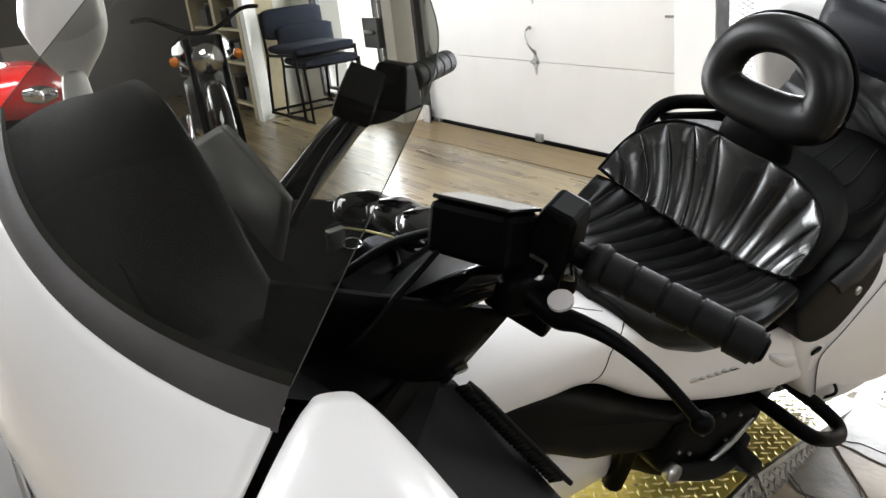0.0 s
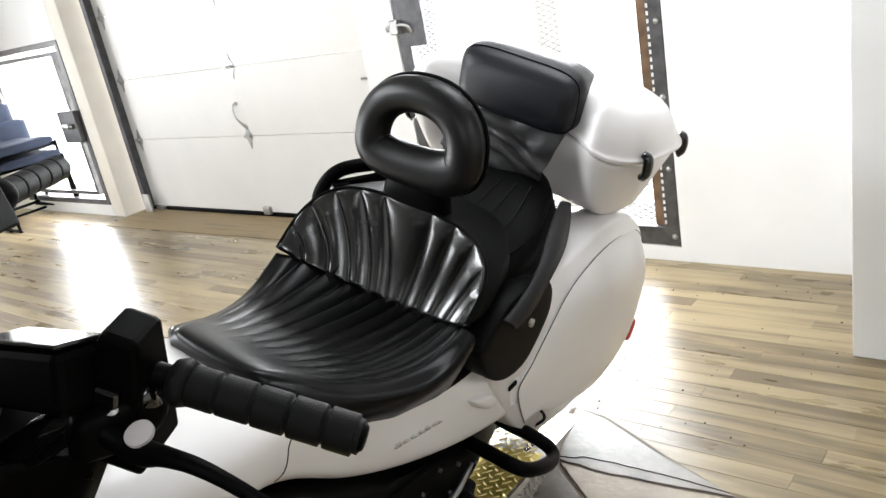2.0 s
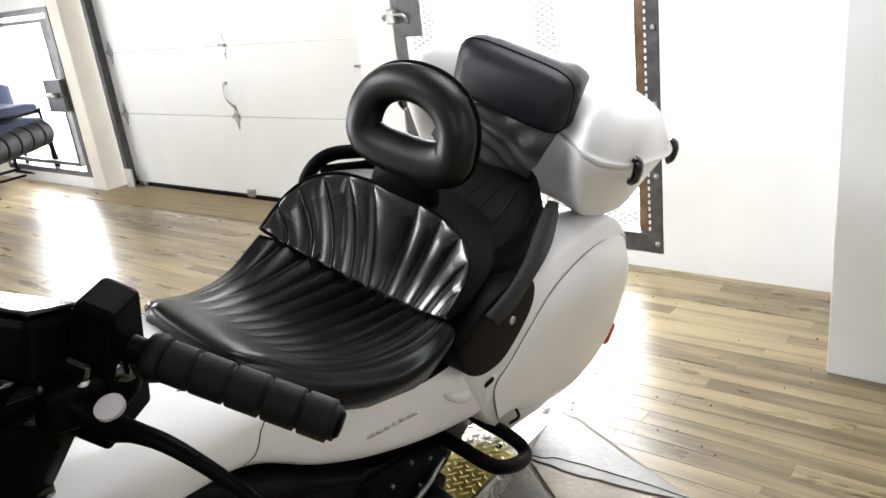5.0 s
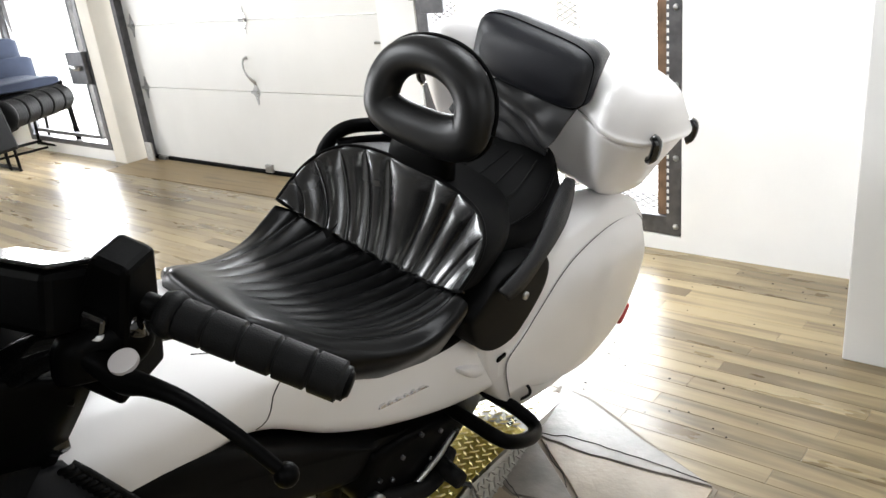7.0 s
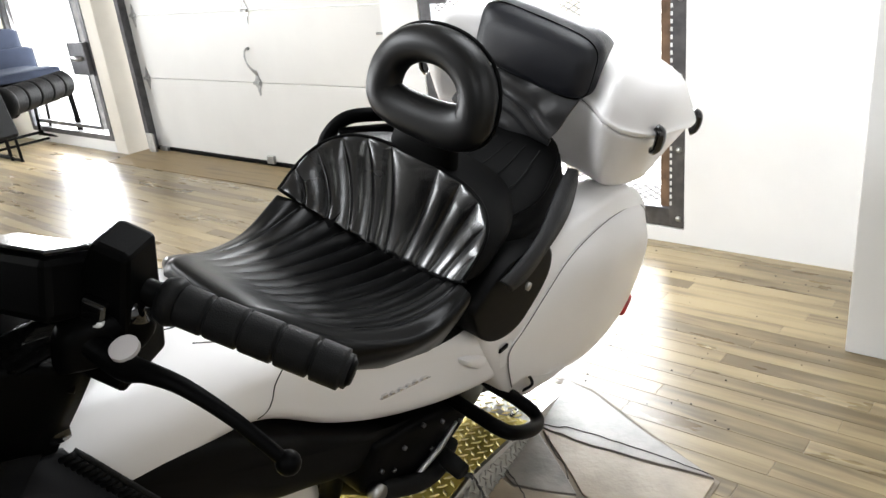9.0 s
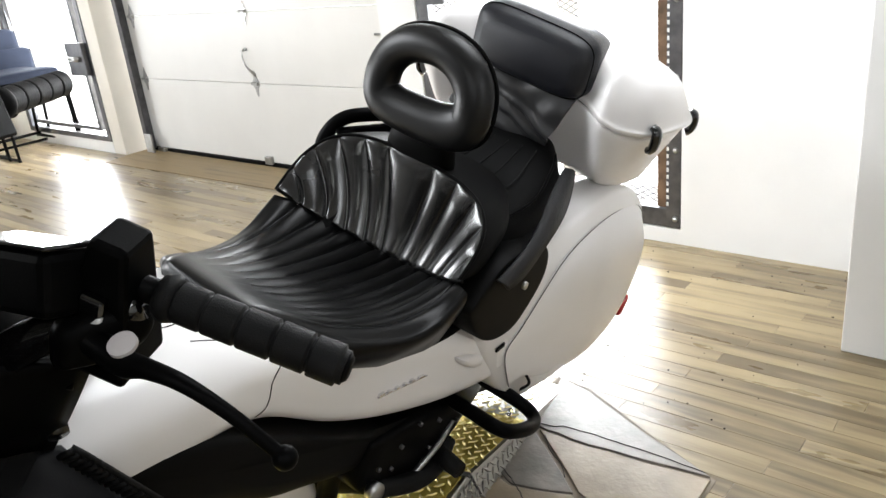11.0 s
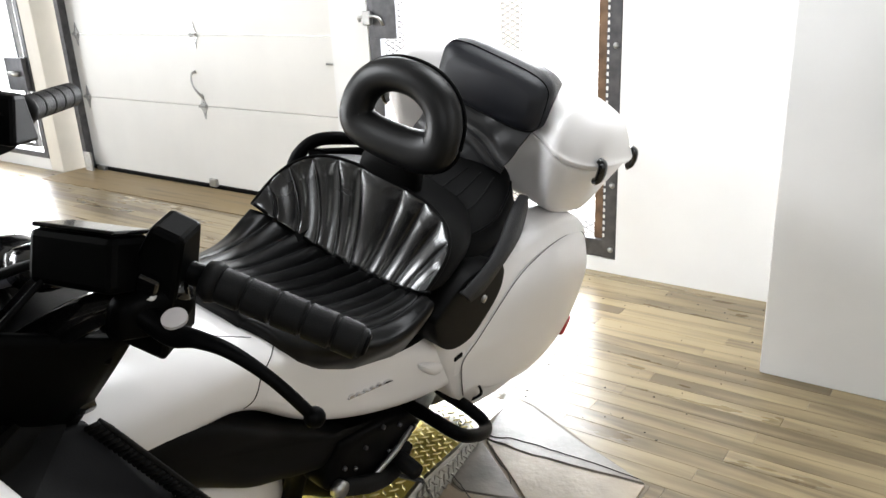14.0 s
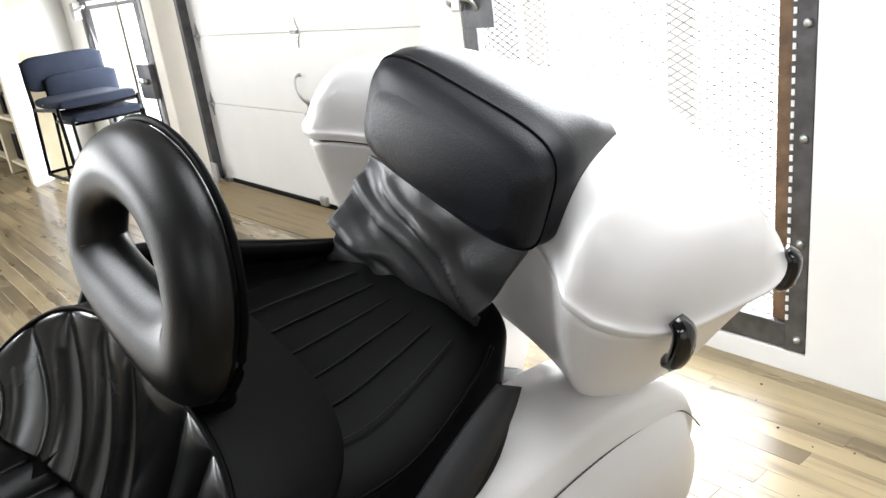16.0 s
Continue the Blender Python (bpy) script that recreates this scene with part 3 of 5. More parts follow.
for j in range(49):
    v = j / 48
    row = []
    for i in range(91):
        u = i / 90
        top = Vector((-0.165 + 0.3 * u, 0.585, 1.11 - 0.01 * u))
        low = Vector((-0.175 + 0.24 * u, 0.52 + 0.05 * u, 0.945 - 0.035 * u))
        p = top.lerp(low, v)
        # sharp diagonal creases that run down towards one side, and the roll along the hem
        f = 0.0
        for c0, slope, w, h in ((0.22, 0.35, 0.05, 0.012), (0.48, 0.55, 0.04, 0.02), (0.6, 0.45, 0.035, 0.014), (0.75, 0.3, 0.045, 0.018), (0.9, 0.65, 0.035, 0.013), (1.15, 0.8, 0.05, 0.016)):
            d = (v + slope * (1 - u) * 0.9 - c0 + 0.03 * math.sin(9 * u + 5 * c0)) / w
            f += h * math.exp(-abs(d) ** 1.4) * min(1, v / 0.12) * (0.5 + 0.5 * math.sin(3 * u + 11 * c0))
        f += 0.03 * math.sin(math.pi * min(1, v / 0.95)) * (0.4 + 0.6 * v) + 0.012 * math.sin(math.pi * max(0, (v - 0.72) / 0.28))
        f += 0.006 * noise.noise(Vector((u * 5, v * 4, 2.0)))
        row.append((p.x, p.y - f, p.z))
    loops.append(row)
bm = rings(loops, closed=False, bm=bm)
flap = part("apron", bm, APRON, bike, "loose creased vinyl apron below the backrest")
md = flap.modifiers.new("thickness", "SOLIDIFY")
md.thickness = 0.006

# top box
TILT, DENT = 0.17, 0.075
trunk = part("top_box", stack([(0.8531, -0.03, 0.8, 0.19, 0.17, 3.5), (0.8592, -0.03, 0.8, 0.23, 0.205, 3.8), (0.8775, -0.03, 0.805, 0.265, 0.23, 4), (0.9202, -0.03, 0.815, 0.288, 0.25, 4.5), (0.9751, -0.03, 0.825, 0.308, 0.268, 5), (1.03, -0.03, 0.83, 0.328, 0.28, 5.5), (1.04, -0.03, 0.83, 0.324, 0.276, 5.5)], 96, 24, TILT, 0.65, DENT, 0.045, 0.06), PEARL, bike, "white top box")
lid = part("lid", stack([(1.043, -0.03, 0.835, 0.32, 0.274, 5.5), (1.044, -0.03, 0.835, 0.34, 0.286, 5.5), (1.054, -0.03, 0.835, 0.347, 0.289, 5.5), (1.064, -0.03, 0.835, 0.342, 0.284, 5.5), (1.1, -0.03, 0.836, 0.336, 0.278, 5), (1.135, -0.03, 0.838, 0.324, 0.266, 4.6), (1.16, -0.03, 0.84, 0.304, 0.246, 4.2), (1.177, -0.03, 0.84, 0.26, 0.205, 3.6), (1.187, -0.03, 0.84, 0.19, 0.145, 3), (1.191, -0.03, 0.84, 0.09, 0.06, 2.5)], 96, 48, TILT, 0.65, DENT, 0.045, 0.06), PEARL, trunk, "domed white lid")
part("seam_gasket", stack([(1.036, -0.03, 0.832, 0.321, 0.273, 5.5), (1.047, -0.03, 0.832, 0.321, 0.273, 5.5)], 96, 3, TILT, 0.65, DENT, 0.045, 0.06), BLACK, trunk)


def lid_latch(x, y, z, turn):
    """A hooked black catch over the lid seam, with its keyhole."""
    m = Matrix.Translation((x, y, z)) @ Matrix.Rotation(radians(turn), 4, "Z")
    bm = tube([(0.0, 0, -0.03), (0.012, 0, -0.022), (0.016, 0, 0.0), (0.013, 0, 0.02), (0.0, 0, 0.028)], [0.008, 0.011, 0.012, 0.011, 0.008], 10, 16)
    bmesh.ops.transform(bm, matrix=m @ Matrix.Diagonal((1, 1.5, 1, 1)), verts=bm.verts)
    c = part("latch", bm, GLOSS, trunk, "black lid latch")
    b2 = disc((0.008, 0, -0.034), (0.6, 0, -1), 0.006, 0.008, 12)
    bmesh.ops.transform(b2, matrix=m, verts=b2.verts)
    part("keyhole", b2, CHROME, c)


lid_latch(0.308, 0.635, 1.046, 0)
lid_latch(0.28, 0.968, 0.986, 25)
lid_latch(-0.348, 0.635, 1.046, 180)
lid_latch(-0.326, 0.963, 0.986, 158)

# saddlebags
LID = [(0.252, 0.515), (0.216, 0.605), (0.214, 0.65), (0.265, 0.68), (0.34, 0.735), (0.41, 0.783), (0.485, 0.808), (0.6, 0.815), (0.72, 0.803), (0.83, 0.772), (0.9, 0.7), (0.925, 0.62), (0.905, 0.52), (0.84, 0.43), (0.72, 0.385), (0.57, 0.385), (0.43, 0.42), (0.325, 0.468)]
BODY = [(0.335, 0.42), (0.25, 0.48), (0.16, 0.6), (0.105, 0.74), (0.14, 0.84), (0.3, 0.87), (0.5, 0.88), (0.68, 0.875), (0.82, 0.82), (0.9, 0.73), (0.9, 0.62), (0.86, 0.49), (0.78, 0.41), (0.55, 0.375)]
for s in (1, -1):
    def flip(bm):
        if s < 0:
            bmesh.ops.transform(bm, matrix=Matrix.Diagonal((-1, 1, 1, 1)), verts=bm.verts)
            bmesh.ops.reverse_faces(bm, faces=bm.faces)
        return bm
    o = spline(BODY + [BODY[0]], 57)[:-1]
    c = o.mean(axis=0)
    loops = [[(x, c[0] + (y - c[0]) * k, c[1] + (z - c[1]) * k + dz) for y, z in o] for x, k, dz in ((0.1, 0.98, -0.02), (0.16, 1.0, -0.005), (0.2, 1.0, 0.0), (0.235, 0.985, 0.0), (0.252, 0.955, -0.005))]
    bag = part("saddlebag", flip(rings(loops)), PEARL, bike, "white saddlebag")
    o = spline(LID + [LID[0]], 97)[:-1]
    c = o.mean(axis=0)
    # flush at its front and upper edge, swelling towards the tail and rolling in at the rear and below
    loops = []
    for k in (1.0, 0.998, 0.99, 0.975, 0.95, 0.91, 0.85, 0.75, 0.6, 0.4, 0.2, 0.02):
        row = []
        for y, z in o:
            low = min(1.0, max(0.0, ((y - 0.25) * 0.245 - (z - 0.515) * 0.6) / 0.648 / 0.05))
            yy, zz = c[0] + (y - c[0]) * k, c[1] + (z - c[1]) * k
            x = 0.2565 + (0.006 + 0.04 * min(1.0, max(0.0, (yy - 0.24) / 0.36)) ** 0.8) * (1 - k ** 5) ** 0.8
            row.append((x - 0.07 * low * k ** 22 - 0.35 * max(0.0, zz - 0.72) * max(0.0, yy - 0.5), yy, zz))
        loops.append(row)
    bm = rings([[(0.15, y, z) for y, z in o]] + loops)
    part("bag_lid", flip(bm), PEARL, bag, "swelling white outer lid")
    o = spline(LID[:11], 60)
    part("seam", flip(tube([(0.2575 - 0.35 * max(0.0, z - 0.72) * max(0.0, y - 0.5), y, z) for y, z in (o - c) * 1.004 + c], 0.0012, 6)), SEAM, bag)
    part("speaker_panel", flip(pillow([(0.04, 0.84), (0.075, 0.765), (0.14, 0.715), (0.215, 0.7), (0.27, 0.722), (0.335, 0.785), (0.335, 0.85), (0.28, 0.89), (0.15, 0.9)], 0.252, 0.258, 6, 48, 0.25, back=0.15)), VINYLSIDE, bag, "black textured inset panel")
    part("key_slot", flip(box(0.2535, 0.259, 0.165, 0.197, 0.668, 0.679)), BLACK, bag, smooth=False, bevel=0.002)
    if s > 0:
        part("reflector", pillow([(0.862, 0.39), (0.856, 0.405), (0.888, 0.448), (0.902, 0.44)], 0.262, 0.272, 4, 24, 0.4, back=0.2), material("red_reflector", (0.35, 0.02, 0.02), 0.15, var=0.1, coat=0.5), bag, "small red reflector")

# straps and armrest pieces at the pillion's side
inner_edge = spline([(0.18, 0.5, 0.97), (0.2, 0.43, 0.965), (0.228, 0.345, 0.955), (0.247, 0.285, 0.935), (0.26, 0.212, 0.912), (0.264, 0.145, 0.896), (0.262, 0.115, 0.886)], 36)
outer_edge = spline([(0.19, 0.53, 0.955), (0.213, 0.488, 0.944), (0.245, 0.41, 0.926), (0.263, 0.345, 0.913), (0.276, 0.262, 0.892), (0.281, 0.193, 0.866), (0.279, 0.138, 0.858)], 36)
loops = []
for a, b in zip(inner_edge, outer_edge):
    a, b = Vector(a), Vector(b)
    up = Vector((0.9, 0.0, 0.45))
    mid = (a + b) / 2 + up * 0.006
    loops.append([a, mid, b, b - up * 0.005, mid - up * 0.006, a - up * 0.005])
grab = part("grab_strap", rings(loops), BELT, bike, "grey curved pillion grab strap")
part("rivet", disc((0.288, 0.183, 0.852), (1, 0, 0), 0.009, 0.006, 14), STEEL, grab)
rail = part("grab_rail", tube([(-0.2, 0.1, 0.88), (-0.3, 0.19, 0.91), (-0.318, 0.225, 0.96), (-0.3, 0.27, 1.0), (-0.25, 0.33, 1.01), (-0.2, 0.45, 0.99), (-0.17, 0.53, 0.98)], [0.012, 0.016, 0.017, 0.017, 0.017, 0.015, 0.012], 12, 36), BLACK, bike, "black pillion grab rail")

cover = part("rail_cover", patch([(-0.3, 0.24, 0.985), (-0.17, 0.53, 0.972), (-0.15, 0.5, 0.94), (-0.2, 0.22, 0.92)], 8, 0.004), BLACK, rail, "grey-black cover under the rail")
md = cover.modifiers.new("thickness", "SOLIDIFY")
md.thickness = 0.008

# tank and side shell
SHELL = [(-0.8, 0, 0.94, 0.2, 0.12, 3), (-0.65, 0, 0.945, 0.205, 0.11, 3), (-0.5, 0, 0.93, 0.2, 0.085, 3), (-0.4, 0, 0.893, 0.19, 0.08, 4), (-0.25, 0, 0.795, 0.182, 0.105, 5), (-0.1, 0, 0.71, 0.188, 0.11, 5), (0.05, 0, 0.665, 0.217, 0.11, 5), (0.18, 0, 0.645, 0.252, 0.1, 4), (0.24, 0, 0.64, 0.25, 0.09, 3.6)]
shell = part("tank_shell", loft(SHELL, 56, 48), PEARL, bike, "white tank and side covers")


def on_shell(y, a):
    """A point on the shell's skin at y, at angle a round it."""
    r = spline(SHELL, 400)
    _, cx, cz, w, h, e = r[int(np.argmin(abs(r[:, 0] - y)))]
    c, s = math.cos(a), math.sin(a)
    return (cx + w * abs(c) ** (2 / e) * (1 if c > 0 else -1), y, cz + h * abs(s) ** (2 / e) * (1 if s > 0 else -1))


for sg in (1, -1):
    part("panel_seam", tube([(sg * on_shell(y, a)[0], y, on_shell(y, a)[2]) for y, a in [(-0.345 - 0.09 * t, 0.75 - 1.1 * t) for t in [k / 16 for k in range(17)]]], 0.0012, 6), BLACK, shell)
part("panel_seam", tube([on_shell(-0.375 - 0.11 * t, math.pi / 2 - 0.55 + 0.1 * t) for t in [k / 12 for k in range(13)]], 0.001, 6), BELT, shell)
ang = np.linspace(0, 2 * math.pi, 40, endpoint=False)
part("filler_flap", tube([on_shell(-0.5 + 0.05 * math.sin(a), math.pi / 2 + 0.22 * math.cos(a)) for a in ang], 0.0012, 6, closed=True), BELT, shell)
# the badge: bars in place of its lettering
b0, b1 = Vector((0.187, -0.142, 0.703)), Vector((0.206, -0.013, 0.689))
def badge_slab(t0, t1, low, high):
    a, b = b0.lerp(b1, t0), b0.lerp(b1, t1)
    bm = bmesh.new()
    up = Vector((0.1, 0.25, 1))
    v = [[bm.verts.new(p + up * h + Vector((d, 0, 0))) for p, h in ((a, low), (b, low), (b, high), (a, high))] for d in (-0.01, 0.0015)]
    bm.faces.new(v[1])
    for k in range(4):
        j = (k + 1) % 4
        bm.faces.new((v[0][k], v[0][j], v[1][j], v[1][k]))
    return bm


bdg = part("badge", badge_slab(0, 1, -0.0006, 0.001), CHROME, shell, "chrome script badge", smooth=False)
for t, w, h in ((0.02, 0.1, 0.0075), (0.2, 0.06, 0.0045), (0.36, 0.06, 0.0045), (0.52, 0.05, 0.0045), (0.66, 0.06, 0.006), (0.82, 0.12, 0.0045)):
    part("letter_bar", badge_slab(t, t + w, 0.0012, h), CHROME, bdg, smooth=False)
part("scoop", pillow([(0.06, 0.7), (0.1, 0.69), (0.16, 0.66), (0.17, 0.63), (0.12, 0.64), (0.07, 0.68)], 0.222, 0.243, 4, 30, 0.5, back=0.2), PEARL, shell, "moulded scoop in the side cover")

# engine, lower covers and foot gear
eng = part("engine", loft([(-0.72, 0, 0.78, 0.16, 0.13, 3), (-0.5, 0, 0.72, 0.15, 0.14, 3.5), (-0.25, 0, 0.58, 0.08, 0.16, 3.5), (-0.1, 0, 0.5, 0.12, 0.2, 3.5), (0.0, 0, 0.46, 0.16, 0.2, 3.5), (0.3, 0, 0.42, 0.14, 0.16, 3), (0.45, 0, 0.45, 0.1, 0.12, 3)], 40, 24), BLACK, bike, "black engine and lower frame")
LOWER = [(-0.68, 0.945), (-0.59, 0.925), (-0.5, 0.882), (-0.4, 0.805), (-0.25, 0.685), (-0.1, 0.585), (0.02, 0.545), (0.0, 0.5), (-0.15, 0.52), (-0.35, 0.62), (-0.55, 0.78), (-0.68, 0.88)]
bm = pillow(LOWER, 0.165, 0.188, 6, 64, 0.4, back=0.1)
for v in bm.verts:
    v.co.x += float(np.interp(v.co.y, (-0.6, -0.42, -0.33), (0.028, 0.018, 0.0)))
part("lower_cover", bm, VINYLSIDE, eng, "matt black rubber lower cover")
lg = part("leg_shield", patch([(0.215, -0.63, 0.84), (0.1, -0.245, 0.53), (0.075, -0.2, 0.38), (0.19, -0.66, 0.62)], 14, -0.015), PEARL, eng, "white lower leg shield")
md = lg.modifiers.new("thickness", "SOLIDIFY")
md.thickness = 0.012
part("shield_frame", tube([(0.15, -0.27, 0.6), (0.12, -0.21, 0.53), (0.11, -0.19, 0.46), (0.1, -0.2, 0.36)], 0.024, 10, 24), BLACK, eng)
brk = part("footpeg_bracket", pillow([(-0.16, 0.6), (0.0, 0.56), (0.14, 0.5), (0.16, 0.44), (0.05, 0.4), (-0.08, 0.42), (-0.2, 0.5)], 0.19, 0.205, 4, 40, 0.3, back=0.1), BLACK, eng, "dark footpeg bracket plate")
for y, z in ((-0.08, 0.54), (-0.11, 0.5), (0.05, 0.52), (0.12, 0.47), (-0.02, 0.56), (0.02, 0.46), (-0.15, 0.53)):
    part("bolt", disc((0.207, y, z), (1, 0, 0), 0.005, 0.008, 8), DARKSTEEL, brk)
part("cover_cap", disc((0.215, -0.17, 0.49), (1, 0, 0.2), 0.02, 0.02, 20), STEEL, brk, "round polished cap")
peg = part("footpeg", tube([(0.17, 0.06, 0.415), (0.23, 0.05, 0.42), (0.28, 0.04, 0.425)], [0.02, 0.022, 0.02], 12), RUBBER, eng, "black rubber footpeg")
part("shift_lever", tube([(0.212, 0.1, 0.485), (0.215, 0.04, 0.455), (0.215, -0.01, 0.44), (0.212, -0.05, 0.42)], [0.004, 0.008, 0.008, 0.006], 8, 16), STEEL, eng, "polished gear lever")
part("hose", tube([(0.2, -0.15, 0.47), (0.22, -0.05, 0.42), (0.22, 0.03, 0.4), (0.2, 0.1, 0.42)], 0.022, 10, 24), RUBBER, eng)
guard = part("bag_guard", tube([(0.17, 0.23, 0.53), (0.21, 0.235, 0.508), (0.265, 0.27, 0.47), (0.312, 0.28, 0.448), (0.338, 0.25, 0.452), (0.35, 0.18, 0.492), (0.343, 0.115, 0.53), (0.315, 0.095, 0.543), (0.26, 0.1, 0.54), (0.2, 0.11, 0.53), (0.15, 0.12, 0.52)], 0.0165, 12, 60), BLACK, bike, "black tubular crash guard")
part("guard_clamp", tube([(0.16, 0.2, 0.54), (0.17, 0.26, 0.5)], 0.024, 12), BLACK, guard)
part("cable", cord([(0.2, 0.27, 0.52), (0.25, 0.31, 0.52), (0.27, 0.33, 0.48), (0.24, 0.32, 0.44)], 0.004), RUBBER, guard)
part("side_stand", tube([(0.13, -0.2, 0.3), (0.2, -0.22, 0.2), (0.27, -0.23, 0.13)], 0.014, 10, 12), BLACK, eng)
for y, r, w in ((0.62, 0.3, 0.08), (-1.07, 0.29, 0.065)):
    zc = r + 0.175 - 0.037 * y
    whl = part("tyre", tube([(0, y + (r - w) * math.cos(a), zc + (r - w) * math.sin(a)) for a in np.linspace(0, 2 * math.pi, 48, endpoint=False)], w, 14, closed=True), RUBBER, bike)
    part("rim", disc((0, y, zc), (1, 0, 0), r - w - 0.03, 0.09, 32), DARKSTEEL, whl)

# ---- front of the motorcycle: cowl, screen, mirrors ----
cowl = part("dash_cowl", loft([(-1.06, 0, 1.08, 0.33, 0.19, 3), (-0.95, 0, 1.06, 0.31, 0.17, 3), (-0.85, 0, 1.05, 0.26, 0.13, 3), (-0.76, 0, 1.03, 0.2, 0.1, 3), (-0.69, 0, 1.0, 0.16, 0.06, 3)], 48, 24), BLACK, bike, "black inner cowl and dashboard")


def base_line(u, drop=0.0, out=0.0):
    """The screen's foot on the fairing, u from -1 to 1."""
    return Vector(((0.335 + out) * u, -1.111 - out + 0.05 * u + 0.062 * u * u, 1.272 + 0.03 * u * u - 0.012 * u - drop))


def screen_at(u, v):
    """A point of the screen: u across, v from its foot to its rounded top."""
    w = (0.335 + 0.022 * v) * max(0.0, 1 - (max(0.0, v - 0.62) / 0.38) ** 2.4) ** 0.5
    b = min(1.0, w / 0.335)
    return Vector((w * u, -1.111 + 0.247 * v + (0.05 * u * (1 - 2 * v) + (0.062 + 0.05 * v) * u * u) * b, 1.272 + (0.03 * u * u - 0.012 * u) * b * (1 - v) + 0.38 * v))


def screen(nu=48, nv=30):
    return rings([[screen_at(-1 + 2 * i / nu, 1 - (1 - j / nv) ** 1.5) for i in range(nu + 1)] for j in range(nv + 1)], closed=False)


TINT = bpy.data.materials.new("smoked_screen")
TINT.use_nodes = True
n, l = TINT.node_tree.nodes, TINT.node_tree.links
n.remove(n["Principled BSDF"])
tr, gl, mx = n.new("ShaderNodeBsdfTransparent"), n.new("ShaderNodeBsdfGlossy"), n.new("ShaderNodeMixShader")
tr.inputs[0].default_value = (0.3, 0.3, 0.275, 1)
gl.inputs[0].default_value, gl.inputs["Roughness"].default_value = (0.9, 0.9, 0.9, 1), 0.04
mx.inputs[0].default_value = 0.04
l.new(tr.outputs[0], mx.inputs[1])
l.new(gl.outputs[0], mx.inputs[2])
l.new(mx.outputs[0], n["Material Output"].inputs[0])
ws = part("windscreen", screen(), TINT, bike, "tall smoked windscreen")
vs = [1 - (1 - k / 40) ** 1.6 for k in range(41)]
edge = [screen_at(1, v) for v in vs] + [screen_at(-1, v) for v in vs[-2::-1]]
part("screen_edge", tube(edge, 0.0006, 6), material("clear_edge", (0.06, 0.06, 0.055), 0.3, var=0.05, spec=0.2), ws)
TRIM = material("grey_brown_trim", (0.035, 0.03, 0.028), 0.42, var=0.2, scale=10, bump=0.1)
part("screen_trim", rings([[base_line(-1 + k / 24, d, o) for k in range(49)] for d, o in ((-0.006, -0.008), (0.002, 0.004), (0.008, 0.018), (0.016, 0.026))], closed=False), TRIM, ws, "grey trim along the screen's foot")
fair = part("front_fairing", rings([[base_line(-1 + k / 24, d, o) + Vector((0, 0.06 * max(0, d - 0.2) - 0.65 * min(d, 0.2) * max(0, k / 24 - 1) ** 4, 0)) for k in range(49)] for d, o in ((0.01, 0.004), (0.016, 0.018), (0.017, 0.026), (0.024, 0.037), (0.05, 0.06), (0.1, 0.085), (0.18, 0.105), (0.3, 0.125), (0.45, 0.13), (0.6, 0.12))], closed=False), PEARL, bike, "pearl white front fairing")
md = fair.modifiers.new("thickness", "SOLIDIFY")
md.thickness = 0.006
part("headlight", loft([(-1.27, 0, 0.93, 0.2, 0.05, 3), (-1.22, 0, 0.95, 0.24, 0.08, 3)], 32, 6), CHROME, fair)

def rear_edge(u):
    """The inner fairing's rear edge, high on the far side of the dials."""
    k = (-1, -0.75, -0.5, 0.0, 0.33, 0.66, 1)
    return Vector((0.3 * u, float(np.interp(u, k, (-0.97, -0.95, -0.94, -0.93, -0.93, -0.91, -0.88))), float(np.interp(u, k, (1.32, 1.365, 1.385, 1.315, 1.25, 1.17, 1.12)))))


us = [-1 + k / 24 for k in range(49)]
smooth_edge = [sum((rear_edge(max(-1, min(1, u + d))) for d in (-0.15, -0.075, 0, 0.075, 0.15)), Vector()) / 5 for u in us]
loops = []
for v in [k / 14 for k in range(15)]:
    loops.append([base_line(0.94 * u, 0.02).lerp(e, v) + Vector((0, 0, 0.012 * math.sin(math.pi * v))) for u, e in zip(us, smooth_edge)])
loops.append([e + Vector((0, 0.006, -0.008)) for e in smooth_edge])
loops.append([e + Vector((0, 0.0, -0.08)) for e in smooth_edge])
part("inner_fairing", rings(loops, closed=False), RUBBER, cowl, "matt black inner fairing behind the screen")
hd = part("instrument_hood", patch([(-0.3, -0.88, 1.21), (-0.184, -0.85, 1.288), (0.013, -0.85, 1.267), (0.03, -0.88, 1.19)], 14, 0.01), material("grey_hood", (0.12, 0.115, 0.11), 0.5, var=0.1), cowl, "grey instrument hood")
md = hd.modifiers.new("thickness", "SOLIDIFY")
md.thickness = 0.01
part("dash_top", loft([(-0.88, 0.02, 1.13, 0.2, 0.06, 3), (-0.8, 0.03, 1.14, 0.19, 0.045, 3), (-0.7, 0.02, 1.12, 0.16, 0.04, 3), (-0.6, 0.0, 1.08, 0.11, 0.03, 3)], 40, 16), BLACK, cowl, "black dashboard top")
part("ignition_pod", stack([(1.15, 0.04, -0.79, 0.07, 0.06, 3), (1.175, 0.04, -0.79, 0.075, 0.064, 3), (1.182, 0.04, -0.79, 0.06, 0.05, 3)], 32, 8), BLACK, cowl)
